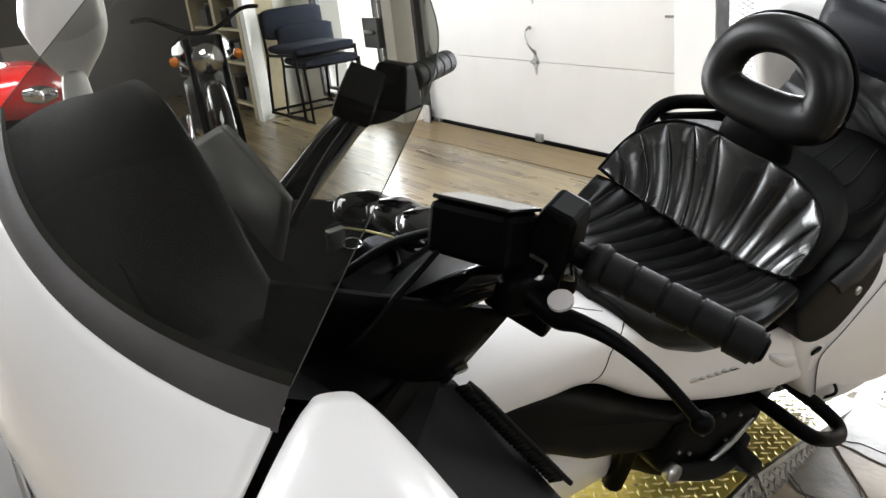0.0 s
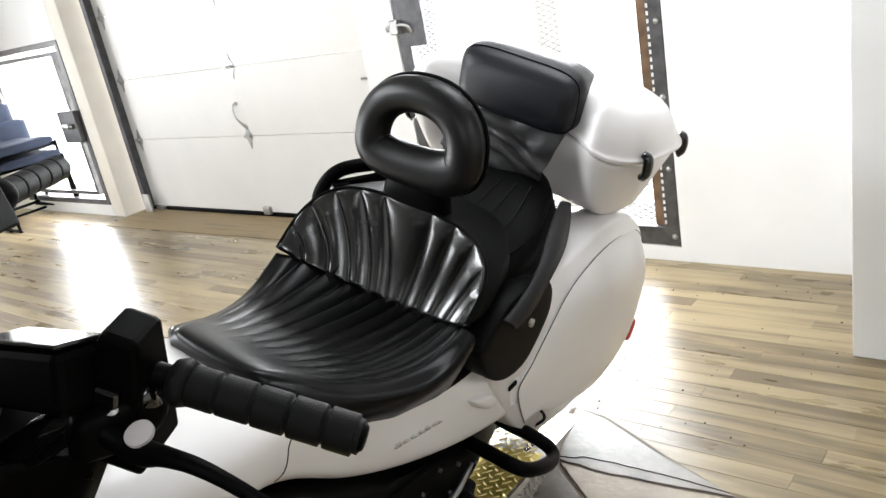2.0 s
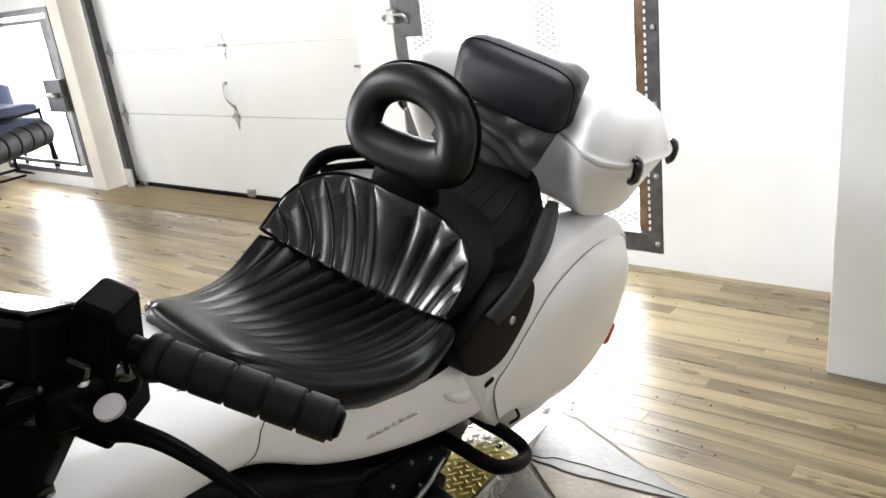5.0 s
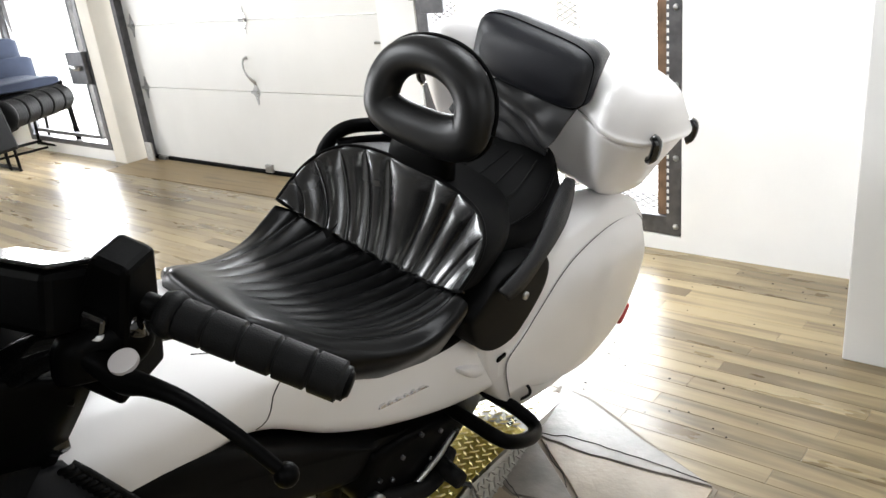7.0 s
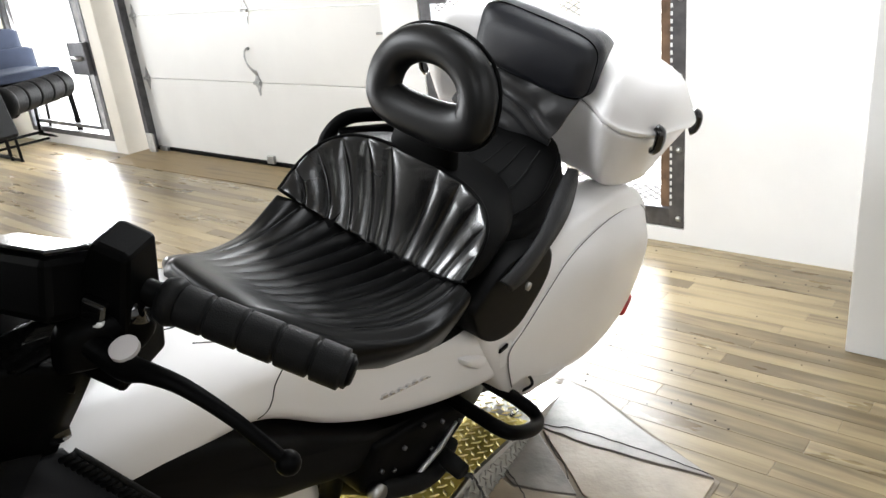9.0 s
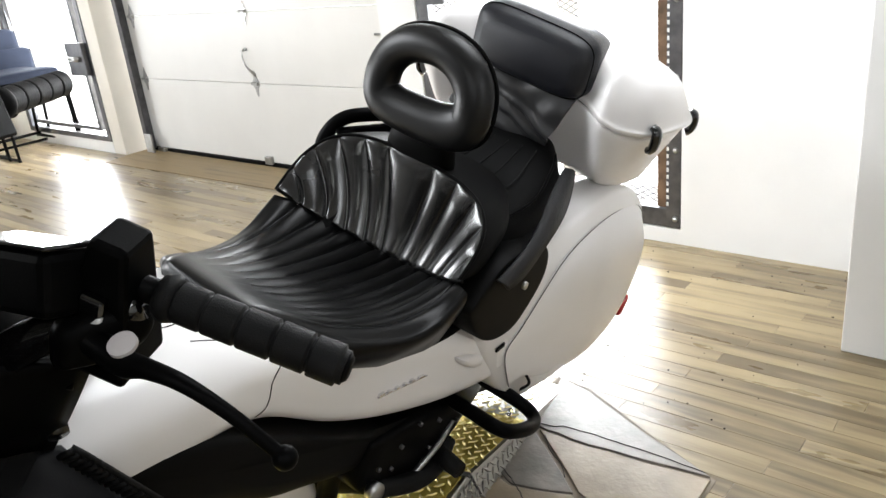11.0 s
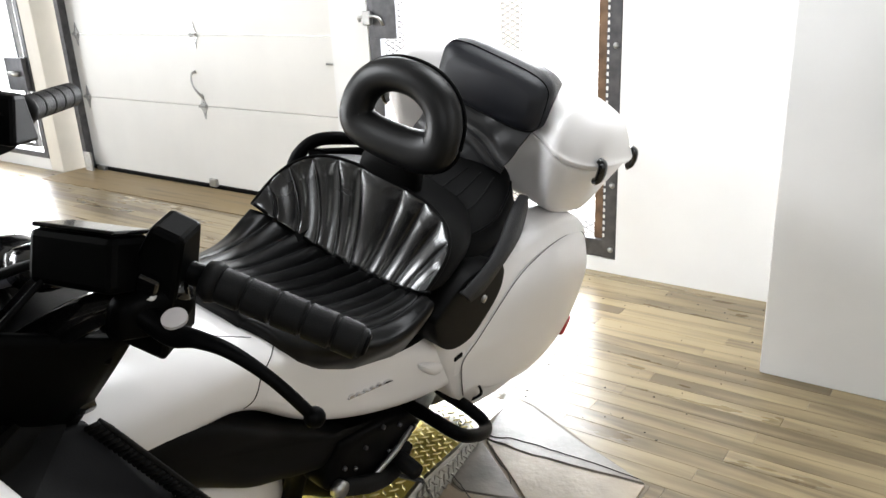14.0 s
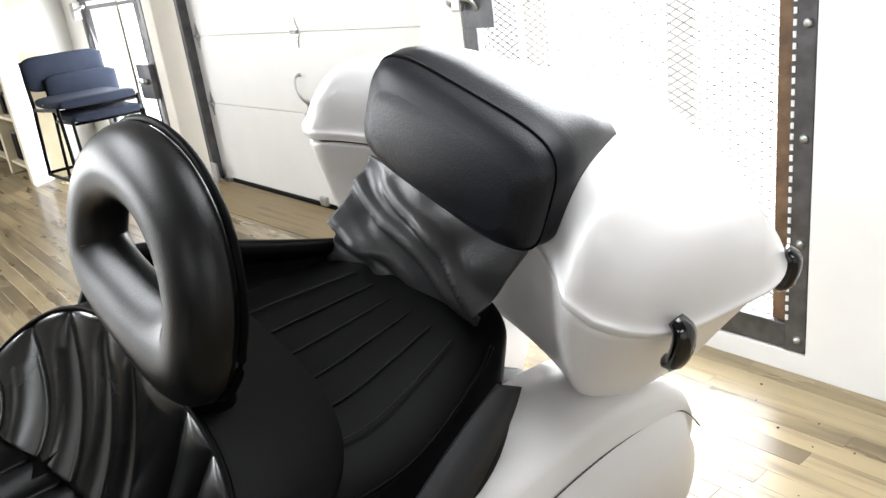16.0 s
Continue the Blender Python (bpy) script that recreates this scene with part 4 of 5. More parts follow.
for (x, y, z), w, h in (((0.03, -0.69, 1.185), 0.05, 0.022), ((0.09, -0.68, 1.2), 0.045, 0.02), ((-0.03, -0.71, 1.18), 0.04, 0.018)):
    part("control_pod", loft([(y - 0.05, x, z, w * 0.4, h * 0.5, 2.2), (y - 0.03, x, z + 0.004, w, h, 2.4), (y + 0.02, x, z, w * 0.9, h, 2.4), (y + 0.05, x, z - 0.01, w * 0.4, h * 0.4, 2.2)], 28, 12), GLOSS, cowl, "gloss black control pod")

# black inner leg panel with its braided cord
inner = part("inner_leg_panel", patch([(0.15, -0.8, 1.06), (0.2, -0.722, 1.038), (0.335, -0.63, 0.87), (0.43, -0.98, 1.05)], 14, 0.02), LEGVINYL, cowl, "satin black inner leg panel")
md = inner.modifiers.new("thickness", "SOLIDIFY")
md.thickness = 0.012
kn = part("knee_panel", patch([(0.19, -0.728, 1.035), (0.276, -0.705, 1.2), (0.19, -0.95, 1.29), (0.12, -0.98, 1.06)], 16, 0.03), BLACK, cowl, "black moulded knee panel")
md = kn.modifiers.new("thickness", "SOLIDIFY")
md.thickness, md.offset = 0.01, 0
part("knee_fold", tube([(0.26, -0.72, 1.17), (0.2, -0.78, 1.185), (0.14, -0.82, 1.15), (0.11, -0.8, 1.09), (0.14, -0.75, 1.05)], 0.008, 8, 30), BLACK, cowl)
part("upper_leg_panel", patch([(0.35, -0.99, 1.2), (0.2, -0.78, 1.1), (0.19, -0.735, 1.045), (0.42, -0.99, 1.08)], 12, 0.015), BLACK, cowl)
bm = bmesh.new()
for k in range(26):
    t = k / 25
    p = Vector((0.237 + 0.085 * t, -0.728 + 0.1 * t, 1.054 - 0.16 * t))
    for s in (-1, 1):
        q = p + Vector((0.004 * s, 0.006 * s, 0.004))
        tube([q + Vector((-0.007, -0.004, 0.006 * s)), q + Vector((0.007, 0.006, -0.006 * s))], [0.004, 0.004], 6, bm=bm)
tagged(part("braided_cord", bm, RUBBER, cowl, "black braided cord along the panel edge"), kind="stuff")
part("lever_catch", tube([(0.16, -0.735, 1.09), (0.2, -0.725, 1.085), (0.22, -0.73, 1.075)], [0.012, 0.016, 0.012], 10), GLOSS, cowl)
part("trim_blade", patch([(0.03, -0.752, 1.095), (0.235, -0.768, 1.31), (0.24, -0.758, 1.302), (0.035, -0.735, 1.085)], 6, 0.001), STEEL, cowl, "thin bright trim edge")
bld = part("blade_panel", patch([(0.035, -0.75, 1.09), (0.238, -0.765, 1.305), (0.25, -0.9, 1.22), (0.05, -0.9, 1.05)], 8, 0.004), BLACK, cowl)
md = bld.modifiers.new("thickness", "SOLIDIFY")
md.thickness = 0.006
fob = part("key_fob", loft([(-0.765, 0.06, 1.188, 0.012, 0.006, 3), (-0.755, 0.062, 1.19, 0.014, 0.007, 3), (-0.71, 0.068, 1.187, 0.014, 0.007, 3), (-0.7, 0.07, 1.186, 0.01, 0.005, 3)], 20, 10), material("grey_fob", (0.09, 0.09, 0.11), 0.35), cowl, "grey key fob on a ring")
part("key_ring", tube([(0.05 + 0.013 * math.cos(a), -0.782 + 0.013 * math.sin(a), 1.195) for a in np.linspace(0, 6.283, 20, endpoint=False)], 0.0018, 6, closed=True), CHROME, fob)
part("key", box(0.03, 0.04, -0.81, -0.785, 1.185, 1.215), STEEL, fob, smooth=False, bevel=0.002)
part("tag_strip", tube([(0.035, -0.785, 1.212), (0.06, -0.762, 1.212), (0.085, -0.74, 1.208)], 0.0018, 6), material("yellow_tag", (0.6, 0.55, 0.25), 0.5), fob)

tip, d = Vector((0.363, -0.972, 1.283)), Vector((0.86, -0.42, -0.06)).normalized()
side = Vector((0, 0, 1)).cross(d).normalized()
loops = []
for k in range(16):
    t = k / 15
    c = tip + d * 0.26 * t + side * 0.02 * t
    w, h = 0.02 + 0.13 * t ** 0.85, 0.01 + 0.05 * math.sin(min(1, t * 1.5) * math.pi / 2)
    if k == 15:
        w, h = w * 0.7, h * 0.6
    loops.append([c + side * a + Vector((0, 0, b)) - Vector((0, 0, 0.05 * t)) for a, b in oval(0, 0, w, h, 2.6, 32)])
mir = part("mirror", rings(loops), PEARL, bike, "white mirror housing")
part("mirror_stalk", tube([(0.33, -1.0, 1.2), (0.36, -1.0, 1.23), (0.4, -1.01, 1.25)], [0.04, 0.025, 0.015], 12, 10), BLACK, mir)
bm = loft([(-1.03, -0.46, 1.345, 0.03, 0.04, 2.6), (-1.01, -0.455, 1.355, 0.046, 0.085, 3), (-0.965, -0.45, 1.375, 0.05, 0.1, 3), (-0.93, -0.445, 1.382, 0.045, 0.075, 3), (-0.915, -0.44, 1.385, 0.02, 0.03, 2.6)], 36, 16)
for v in bm.verts:
    k = 0.3 + 0.7 / (1 + math.exp(-(v.co.z - 1.325) / 0.018))
    v.co.x, v.co.y = -0.45 + (v.co.x + 0.45) * k, -0.97 + (v.co.y + 0.97) * k
mir = part("mirror", bm, PEARL, bike, "white mirror housing")
part("mirror_stalk", tube([(-0.34, -1.0, 1.22), (-0.38, -0.99, 1.27), (-0.43, -0.98, 1.3)], [0.03, 0.024, 0.018], 12, 10), PEARL, mir)

# ---- handlebar, turned a little on its head ----
HB = pose(0, -0.98, 0, 0, 0, -16.3) @ pose(0, 0.98, 0)
def hb_flip(bm, s):
    if s < 0:
        bmesh.ops.transform(bm, matrix=Matrix.Translation((-0.028, -0.035, -0.01)) @ Matrix.Diagonal((-1, 1, 1, 1)), verts=bm.verts)
        bmesh.ops.reverse_faces(bm, faces=bm.faces)
    return bm
bars = None
for s in (1, -1):
    if s > 0:
        b = tube([(0.06, -0.82, 1.1), (0.12, -0.76, 1.16), (0.19, -0.68, 1.25), (0.25, -0.6, 1.295)], [0.026, 0.024, 0.02, 0.014], 14, 20)
    else:
        b = tube([(-0.335, -0.89, 1.0), (-0.34, -0.8, 1.09), (-0.34, -0.705, 1.2), (-0.298, -0.635, 1.28)], [0.034, 0.032, 0.027, 0.016], 14, 24)
    if bars is None:
        bars = part("handlebar", b, GLOSS, bike, "black handlebar with controls")
        bars.matrix_local = HB
    else:
        part("riser", b, GLOSS, bars)
for s in (1, -1):
    a0, a1 = Vector((0.262, -0.575, 1.3)), Vector((0.392, -0.468, 1.268))
    part("inner_bar", hb_flip(tube([Vector((0.2, -0.625, 1.315)), a0], 0.013, 12), s), BLACK, bars)
    d = (a1 - a0).normalized()
    pts, rad = [], []
    L = (a1 - a0).length
    for k in range(141):
        t = k / 140
        r = 0.02
        for g in (0.2, 0.4, 0.6, 0.8):
            r -= 0.0036 * math.exp(-((t - g) / 0.011) ** 4)
        if t < 0.04:
            r = 0.0175
        if t > 0.97:
            r = 0.0165
        pts.append(a0 + d * L * t)
        rad.append(r)
    grip = part("handgrip", hb_flip(tube(pts, rad, 20), s), RUBBER, bars, "black ribbed rubber handgrip")
    part("grip_flange", hb_flip(tube([a0 - d * 0.012, a0 - d * 0.002, a0 + d * 0.006], [0.02, 0.024, 0.021], 18), s), RUBBER, grip)
    part("grip_end", hb_flip(tube([a1, a1 + d * 0.004], [0.015, 0.011], 16), s), BLACK, grip)
    m = Matrix.Translation((0.222, -0.612, 1.305)) @ Matrix.Rotation(radians(40), 4, "Z") @ Matrix.Rotation(radians(14), 4, "Y")
    b = box(-0.04, 0.04, -0.04, 0.036, -0.085 if s > 0 else -0.03, 0.052 if s > 0 else 0.03)
    for v in b.verts:
        if v.co.z > 0:
            v.co.x *= 0.45
            v.co.y *= 0.62
            v.co.z += 0.008
    bmesh.ops.transform(b, matrix=m, verts=b.verts)
    sw = part("switch_housing", hb_flip(b, s), BLACK, bars, "black switch housing", smooth=False, bevel=0.006)
    b = box(-0.012, 0.012, -0.042, -0.03, -0.01, 0.012)
    bmesh.ops.transform(b, matrix=m, verts=b.verts)
    part("switch", hb_flip(b, s), GLOSS, sw, smooth=False, bevel=0.003)
    m = Matrix.Translation((0.182, -0.672, 1.325)) @ Matrix.Rotation(radians(28), 4, "Z") @ Matrix.Rotation(radians(-13), 4, "Y") @ Matrix.Rotation(radians(-20), 4, "X")
    b = box(-0.056, 0.056 if s > 0 else 0.03, -0.03, 0.028, -0.042 if s > 0 else -0.02, 0.016)
    bmesh.ops.transform(b, matrix=m, verts=b.verts)
    res = part("fluid_reservoir", hb_flip(b, s), BLACK, bars, "black fluid reservoir", smooth=False, bevel=0.008)
    b = box(-0.054, 0.054 if s > 0 else 0.028, -0.028, 0.026, 0.017, 0.022)
    bmesh.ops.transform(b, matrix=m, verts=b.verts)
    part("reservoir_cap", hb_flip(b, s), GLOSS if s > 0 else BLACK, res, smooth=False, bevel=0.006)
    piv = Vector((0.279, -0.6225, 1.2705))
    part("lever_bracket", hb_flip(pillow([(-0.68, 1.25), (-0.67, 1.29), (-0.625, 1.3), (-0.59, 1.28), (-0.6, 1.255), (-0.64, 1.245)], 0.242, 0.26, 4, 30, 0.4, back=0.23), s), BLACK, bars)
    lev = part("lever", hb_flip(tube([(0.238, -0.66, 1.284), (0.263, -0.64, 1.27), (0.288, -0.63, 1.267), (0.315, -0.619, 1.276), (0.348, -0.6, 1.276), (0.386, -0.574, 1.258), (0.419, -0.546, 1.225)], [0.01, 0.014, 0.013, 0.0095, 0.0078, 0.0066, 0.0066], 12, 40), s), BLACK, bars, "black curved hand lever")
    b = bmesh.new()
    bmesh.ops.create_uvsphere(b, u_segments=16, v_segments=10, radius=0.0115, matrix=Matrix.Translation((0.421, -0.544, 1.223)))
    part("lever_ball", hb_flip(b, s), BLACK, lev)
    part("pivot_cap", hb_flip(disc(piv + Vector((0.004, -0.006, 0.0135)), (0.12, -0.3, 0.95), 0.0132, 0.004, 28), s), material("pale_bolt", (0.45, 0.42, 0.41), 0.45, var=0.05), lev, "pale round pivot bolt head", smooth=False)
    part("screw", hb_flip(disc(piv + Vector((-0.03, -0.016, 0.02)), (0.12, -0.3, 0.95), 0.0075, 0.014, 16), s), STEEL, lev)
    part("clutch_cable", hb_flip(tube([(0.15, -0.69, 1.3), (0.1, -0.75, 1.26), (0.05, -0.82, 1.18)], 0.006, 8, 16), s), RUBBER, bars)

# ---- the tread-plate platform and its ramp ----
PLAT = pose(3.085, 3.375, 0, 0, 0, 10.0)
plat = thing("display_platform", "low tread plate display platform with yellow top and ramp", "platform", at=PLAT)
HP = 0.07
SL = 0.034
bm = box(-0.62, -0.004, -2.0, -0.004, 0, HP)
for v in bm.verts:
    if v.co.z > 0.01 and v.co.x > -0.1:
        v.co.x -= SL
part("deck", bm, TREAD, plat, smooth=False, bevel=0.003)
part("deck_paint", box(-0.6, -0.05, -1.98, -0.02, HP, HP + 0.002), YTREAD, plat, "yellow painted deck top", smooth=False)
part("end_lip", box(-0.62, -SL, -0.012, -0.002, HP - 0.01, HP + 0.006), DARKSTEEL, plat, "dark steel edge lip", smooth=False, bevel=0.002)
bm = bmesh.new()
sec = [(0.0, 0.0), (0.56, 0.0), (0.56, 0.004), (0.0, HP)]
vs = [[bm.verts.new((x - (SL * z / HP if x > -0.1 else 0), y, z)) for y, z in sec] for x in (-0.62, 0.0)]
for k in range(4):
    j = (k + 1) % 4
    bm.faces.new((vs[0][k], vs[0][j], vs[1][j], vs[1][k]))
bm.faces.new(vs[0][::-1])
bm.faces.new(vs[1])
part("ramp_paint", slab([(-0.6, 0.005), (-0.012 - SL, 0.005), (-0.012, 0.53), (-0.6, 0.53)], 0.002), YTREAD, plat, "yellow worn paint on the ramp", smooth=False).matrix_local = Matrix.Translation((0, 0, HP + 0.0002)) @ Matrix.Rotation(-math.atan(HP / 0.56), 4, "X")
ramp = part("ramp", bm, TREAD, plat, "sloping tread plate ramp", smooth=False)


def bumps(x0, x1, y0, y1, put, pitch=0.026):
    """Raised lozenges set in turn to either side."""
    bm = bmesh.new()
    i = 0
    y = y0
    while y < y1:
        x = x0 + (pitch / 2 if i % 2 else 0)
        while x < x1:
            a = radians(45 if i % 2 else -45)
            c, s = math.cos(a), math.sin(a)
            ring = [bm.verts.new(put(x + c * u - s * v, y + s * u + c * v, 0.0)) for u, v in ((-0.015, 0), (0, -0.0045), (0.015, 0), (0, 0.0045))]
            top = [bm.verts.new(put(x + c * u - s * v, y + s * u + c * v, 0.0038)) for u, v in ((-0.011, 0), (0, -0.0022), (0.011, 0), (0, 0.0022))]
            bm.faces.new(top)
            for k in range(4):
                j = (k + 1) % 4
                bm.faces.new((ring[k], ring[j], top[j], top[k]))
            x += pitch
        y += pitch / 2
        i += 1
    return bm


slope = HP / 0.56
tagged(part("ramp_relief", bumps(-0.6, -0.03, 0.01, 0.54, lambda x, y, z: (x, y, HP + 0.002 - slope * y + z), 0.037), YBUMP, plat, "raised yellow-tinted tread bumps", smooth=False), kind="stuff")
tagged(part("deck_relief", bumps(-0.4, -0.05, -1.2, -0.03, lambda x, y, z: (x, y, HP + 0.002 + z), 0.037), YBUMP, plat, "raised yellow tread bumps", smooth=False), kind="stuff")
def on_side(x, y, z):
    h = max(0.001, min(y, HP - 0.008 - max(0, x) * slope))
    return (0.9 * z - SL * h / HP, x, h + 0.4 * z)


tagged(part("side_relief", bumps(-1.2, 0.36, 0.012, HP - 0.01, on_side, 0.03), TREAD, plat, "raised tread bumps on the edge", smooth=False), kind="stuff")

# ---- things at the far side ----
def chair(at):
    ob = thing("stacking_chair", "navy fabric stacking chair with black tubular sled legs", "chair", "stacked chairs by the glass door", at=at)
    for s in (1, -1):
        x = 0.24 * s
        part("leg_frame", tube([(x, 0.22, 0.72), (x, 0.2, 0.46), (x, 0.16, 0.43), (x, -0.2, 0.44), (x, -0.23, 0.41), (x, -0.25, 0.03), (x, -0.22, 0.012), (x, 0.24, 0.012), (x, 0.27, 0.04), (x, 0.23, 0.3), (x, 0.2, 0.43)], 0.011, 8, 60), BLACK, ob)
    part("cross_bar", tube([(-0.24, 0.24, 0.03), (0.24, 0.24, 0.03)], 0.01, 8), BLACK, ob)
    part("cross_bar", tube([(-0.24, -0.2, 0.43), (0.24, -0.2, 0.43)], 0.01, 8), BLACK, ob)
    part("seat", loft([(-0.24, 0, 0.465, 0.2, 0.015, 4), (-0.22, 0, 0.468, 0.235, 0.03, 4), (0.0, 0, 0.462, 0.24, 0.032, 4), (0.18, 0, 0.47, 0.235, 0.03, 4), (0.2, 0, 0.47, 0.2, 0.015, 4)], 32, 16), NAVY, ob)
    part("backrest", loft([(0.19, 0, 0.635, 0.21, 0.08, 6), (0.2, 0, 0.635, 0.24, 0.105, 6), (0.225, 0, 0.635, 0.24, 0.105, 6), (0.235, 0, 0.635, 0.21, 0.08, 6)], 40, 12), NAVY, ob)
    return ob


ch = chair(pose(-2.8, 4.93, 0, 0, 0, 90) @ Matrix.Scale(1.13, 4))
copy_thing(ch, pose(-2.83, 4.86, 0.05, 0, 0, 94) @ Matrix.Scale(1.13, 4))
cl = thing("folded_cloth", "crumpled yellow-green cloth lying on the chair seat", "cloth", at=pose(-2.81, 4.75, 0.625, 0, 0, 58))
bm = bmesh.new()
bmesh.ops.create_grid(bm, x_segments=24, y_segments=14, size=0.5)
for v in bm.verts:
    v.co = Vector((v.co.x * 0.36, v.co.y * 0.18, 0.012 + 0.018 * noise.noise(Vector((v.co.x * 9, v.co.y * 9, 0))) + 0.012 * math.sin(14 * v.co.x)))
c0 = part("cloth", bm, material("yellow_green_cloth", (0.36, 0.4, 0.1), 0.9, var=0.25, scale=14, fine=300, bump=0.4), cl)
md = c0.modifiers.new("thickness", "SOLIDIFY")
md.thickness = 0.01

WOODC = material("cream_shelf_wood", (0.5, 0.43, 0.29), 0.55, var=0.12, scale=6, fine=80, bump=0.15)
shelf = thing("shelf_unit", "cream wooden shelf unit full of dark parts", "shelf", at=pose(-3.3, 4.43, 0))
for x in (0.0, -0.75, -1.6):
    part("upright", box(x - 0.06, x + 0.03, -0.02, 0.3, 0, 2.2), WOODC, shelf, smooth=False, bevel=0.004)
for z in (0.1, 0.5, 0.82, 1.12, 1.5):
    part("shelf_board", box(-1.57, -0.06, 0.0, 0.3, z, z + 0.025), WOODC, shelf, smooth=False, bevel=0.003)
part("back_board", box(-1.66, 0.03, 0.3, 0.32, 0, 2.2), WOODC, shelf, smooth=False)
random.seed(7)
for z in (0.125, 0.525, 0.845, 1.145):
    x = -1.45
    while x < -0.2:
        w, h = random.uniform(0.09, 0.24), random.uniform(0.12, 0.24)
        bx = thing("parts_box", "dark plastic parts box on the shelf", "box", "boxes on the shelf unit", at=pose(-3.3 + x + w / 2, 4.57, z))
        part("body", box(-w / 2, w / 2, -0.09, 0.1, 0, h), BLACK if random.random() < 0.7 else DARKSTEEL, bx, smooth=False, bevel=0.008)
        part("lid", box(-w / 2 - 0.004, w / 2 + 0.004, -0.094, 0.104, h, h + 0.02), DARKSTEEL, bx, smooth=False, bevel=0.005)
        x += w + random.uniform(0.02, 0.16)


def wheel(parent, x, z, r, w, spokes):
    t = part("tyre", tube([(x + (r - w) * math.cos(a), 0, z + (r - w) * math.sin(a)) for a in np.linspace(0, 2 * math.pi, 40, endpoint=False)], w, 12, closed=True), RUBBER, parent)
    part("rim", tube([(x + (r - 2 * w) * math.cos(a), 0, z + (r - 2 * w) * math.sin(a)) for a in np.linspace(0, 2 * math.pi, 40, endpoint=False)], 0.014, 8, closed=True), CHROME, t)
    bm = disc((x, 0, z), (0, 1, 0), 0.045, 0.1, 20)
    for k in range(spokes):
        a = 2 * math.pi * k / spokes
        tube([(x, 0.02 * (-1) ** k, z), (x + (r - 2 * w) * math.cos(a), 0, z + (r - 2 * w) * math.sin(a))], 0.003, 5, bm=bm)
    part("spokes", bm, STEEL, t)


# a dark cruiser parked before the shelves, its nose towards +x
AMBER = material("amber_lens", (0.7, 0.2, 0.02), 0.2, var=0.1, coat=0.4)
cr = thing("cruiser_motorcycle", "parked black cruiser motorcycle with chrome headlight", "motorcycle", at=pose(-1.69, 3.56, 0, 0, 0, -13))
wheel(cr, 0.85, 0.33, 0.33, 0.055, 24)
wheel(cr, -0.75, 0.32, 0.32, 0.065, 24)
for s in (1, -1):
    part("fork", tube([(0.86, 0.1 * s, 0.33), (0.55, 0.1 * s, 0.98)], 0.024, 10), BLACK, cr)
    ind = part("indicator", disc((0.62, 0.2 * s, 0.86), (1, 0, 0), 0.03, 0.05, 14), AMBER, cr, "amber turn signal")
part("front_fender", tube([(0.85 + 0.36 * math.cos(a), 0, 0.33 + 0.36 * math.sin(a)) for a in np.linspace(0.3, 2.6, 20)], 0.06, 10), GLOSS, cr)
hl = part("headlight", loft([(-0.09, 0, 0, 0.04, 0.04, 2), (-0.02, 0, 0, 0.09, 0.09, 2), (0.03, 0, 0, 0.095, 0.095, 2)], 24, 8), CHROME, cr, "round chrome headlight")
hl.matrix_local = pose(0.7, 0, 0.86, 0, 0, -90)
part("handlebar", tube([(0.38, -0.4, 1.12), (0.48, -0.28, 1.12), (0.56, -0.08, 1.02), (0.56, 0.08, 1.02), (0.48, 0.28, 1.12), (0.38, 0.4, 1.12)], 0.014, 8, 40), BLACK, cr)
part("tank", loft([(-0.2, 0.1, 0.86, 0.06, 0.05, 2.5), (-0.1, 0.15, 0.87, 0.26, 0.12, 2.5), (0.1, 0.15, 0.87, 0.26, 0.12, 2.5), (0.2, 0.1, 0.86, 0.06, 0.05, 2.5)], 32, 14), GLOSS, cr)
part("seat", loft([(-0.16, -0.35, 0.72, 0.26, 0.05, 3), (0.0, -0.35, 0.72, 0.34, 0.07, 3), (0.16, -0.35, 0.72, 0.26, 0.05, 3)], 32, 12), VINYL, cr)
part("engine", loft([(-0.16, 0.05, 0.5, 0.2, 0.16, 3), (0.0, 0.05, 0.5, 0.3, 0.24, 3), (0.16, 0.05, 0.5, 0.2, 0.16, 3)], 32, 12), DARKSTEEL, cr)
part("exhaust", tube([(0.2, -0.17, 0.45), (0.3, -0.19, 0.25), (0.1, -0.2, 0.2), (-0.9, -0.2, 0.24)], [0.025, 0.025, 0.03, 0.045], 12, 30), CHROME, cr)
part("rear_fender", tube([(-0.75 + 0.36 * math.cos(a), 0, 0.32 + 0.36 * math.sin(a)) for a in np.linspace(0.4, 2.8, 20)], 0.08, 10), GLOSS, cr)
part("mirror", loft([(-0.01, -0.36, 1.28, 0.06, 0.035, 2.4), (0.01, -0.36, 1.28, 0.06, 0.035, 2.4)], 20, 4), BLACK, cr)

# the nose of a red motorcycle beyond the screen
REDP = material("red_bodywork", (0.5, 0.015, 0.012), 0.2, var=0.05, coat=0.6, bump=0.0)
rb = thing("red_motorcycle", "red motorcycle with a wide clear headlight", "motorcycle", at=pose(-1.8, 2.35, 0, 0, 0, 0))
part("fairing", loft([(-0.32, 0, 0.74, 0.2, 0.08, 2.6), (-0.2, 0.02, 0.78, 0.34, 0.16, 2.8), (0.1, 0, 0.78, 0.38, 0.18, 2.8), (0.32, -0.1, 0.74, 0.25, 0.12, 2.6)], 36, 16), REDP, rb, "glossy red fairing")
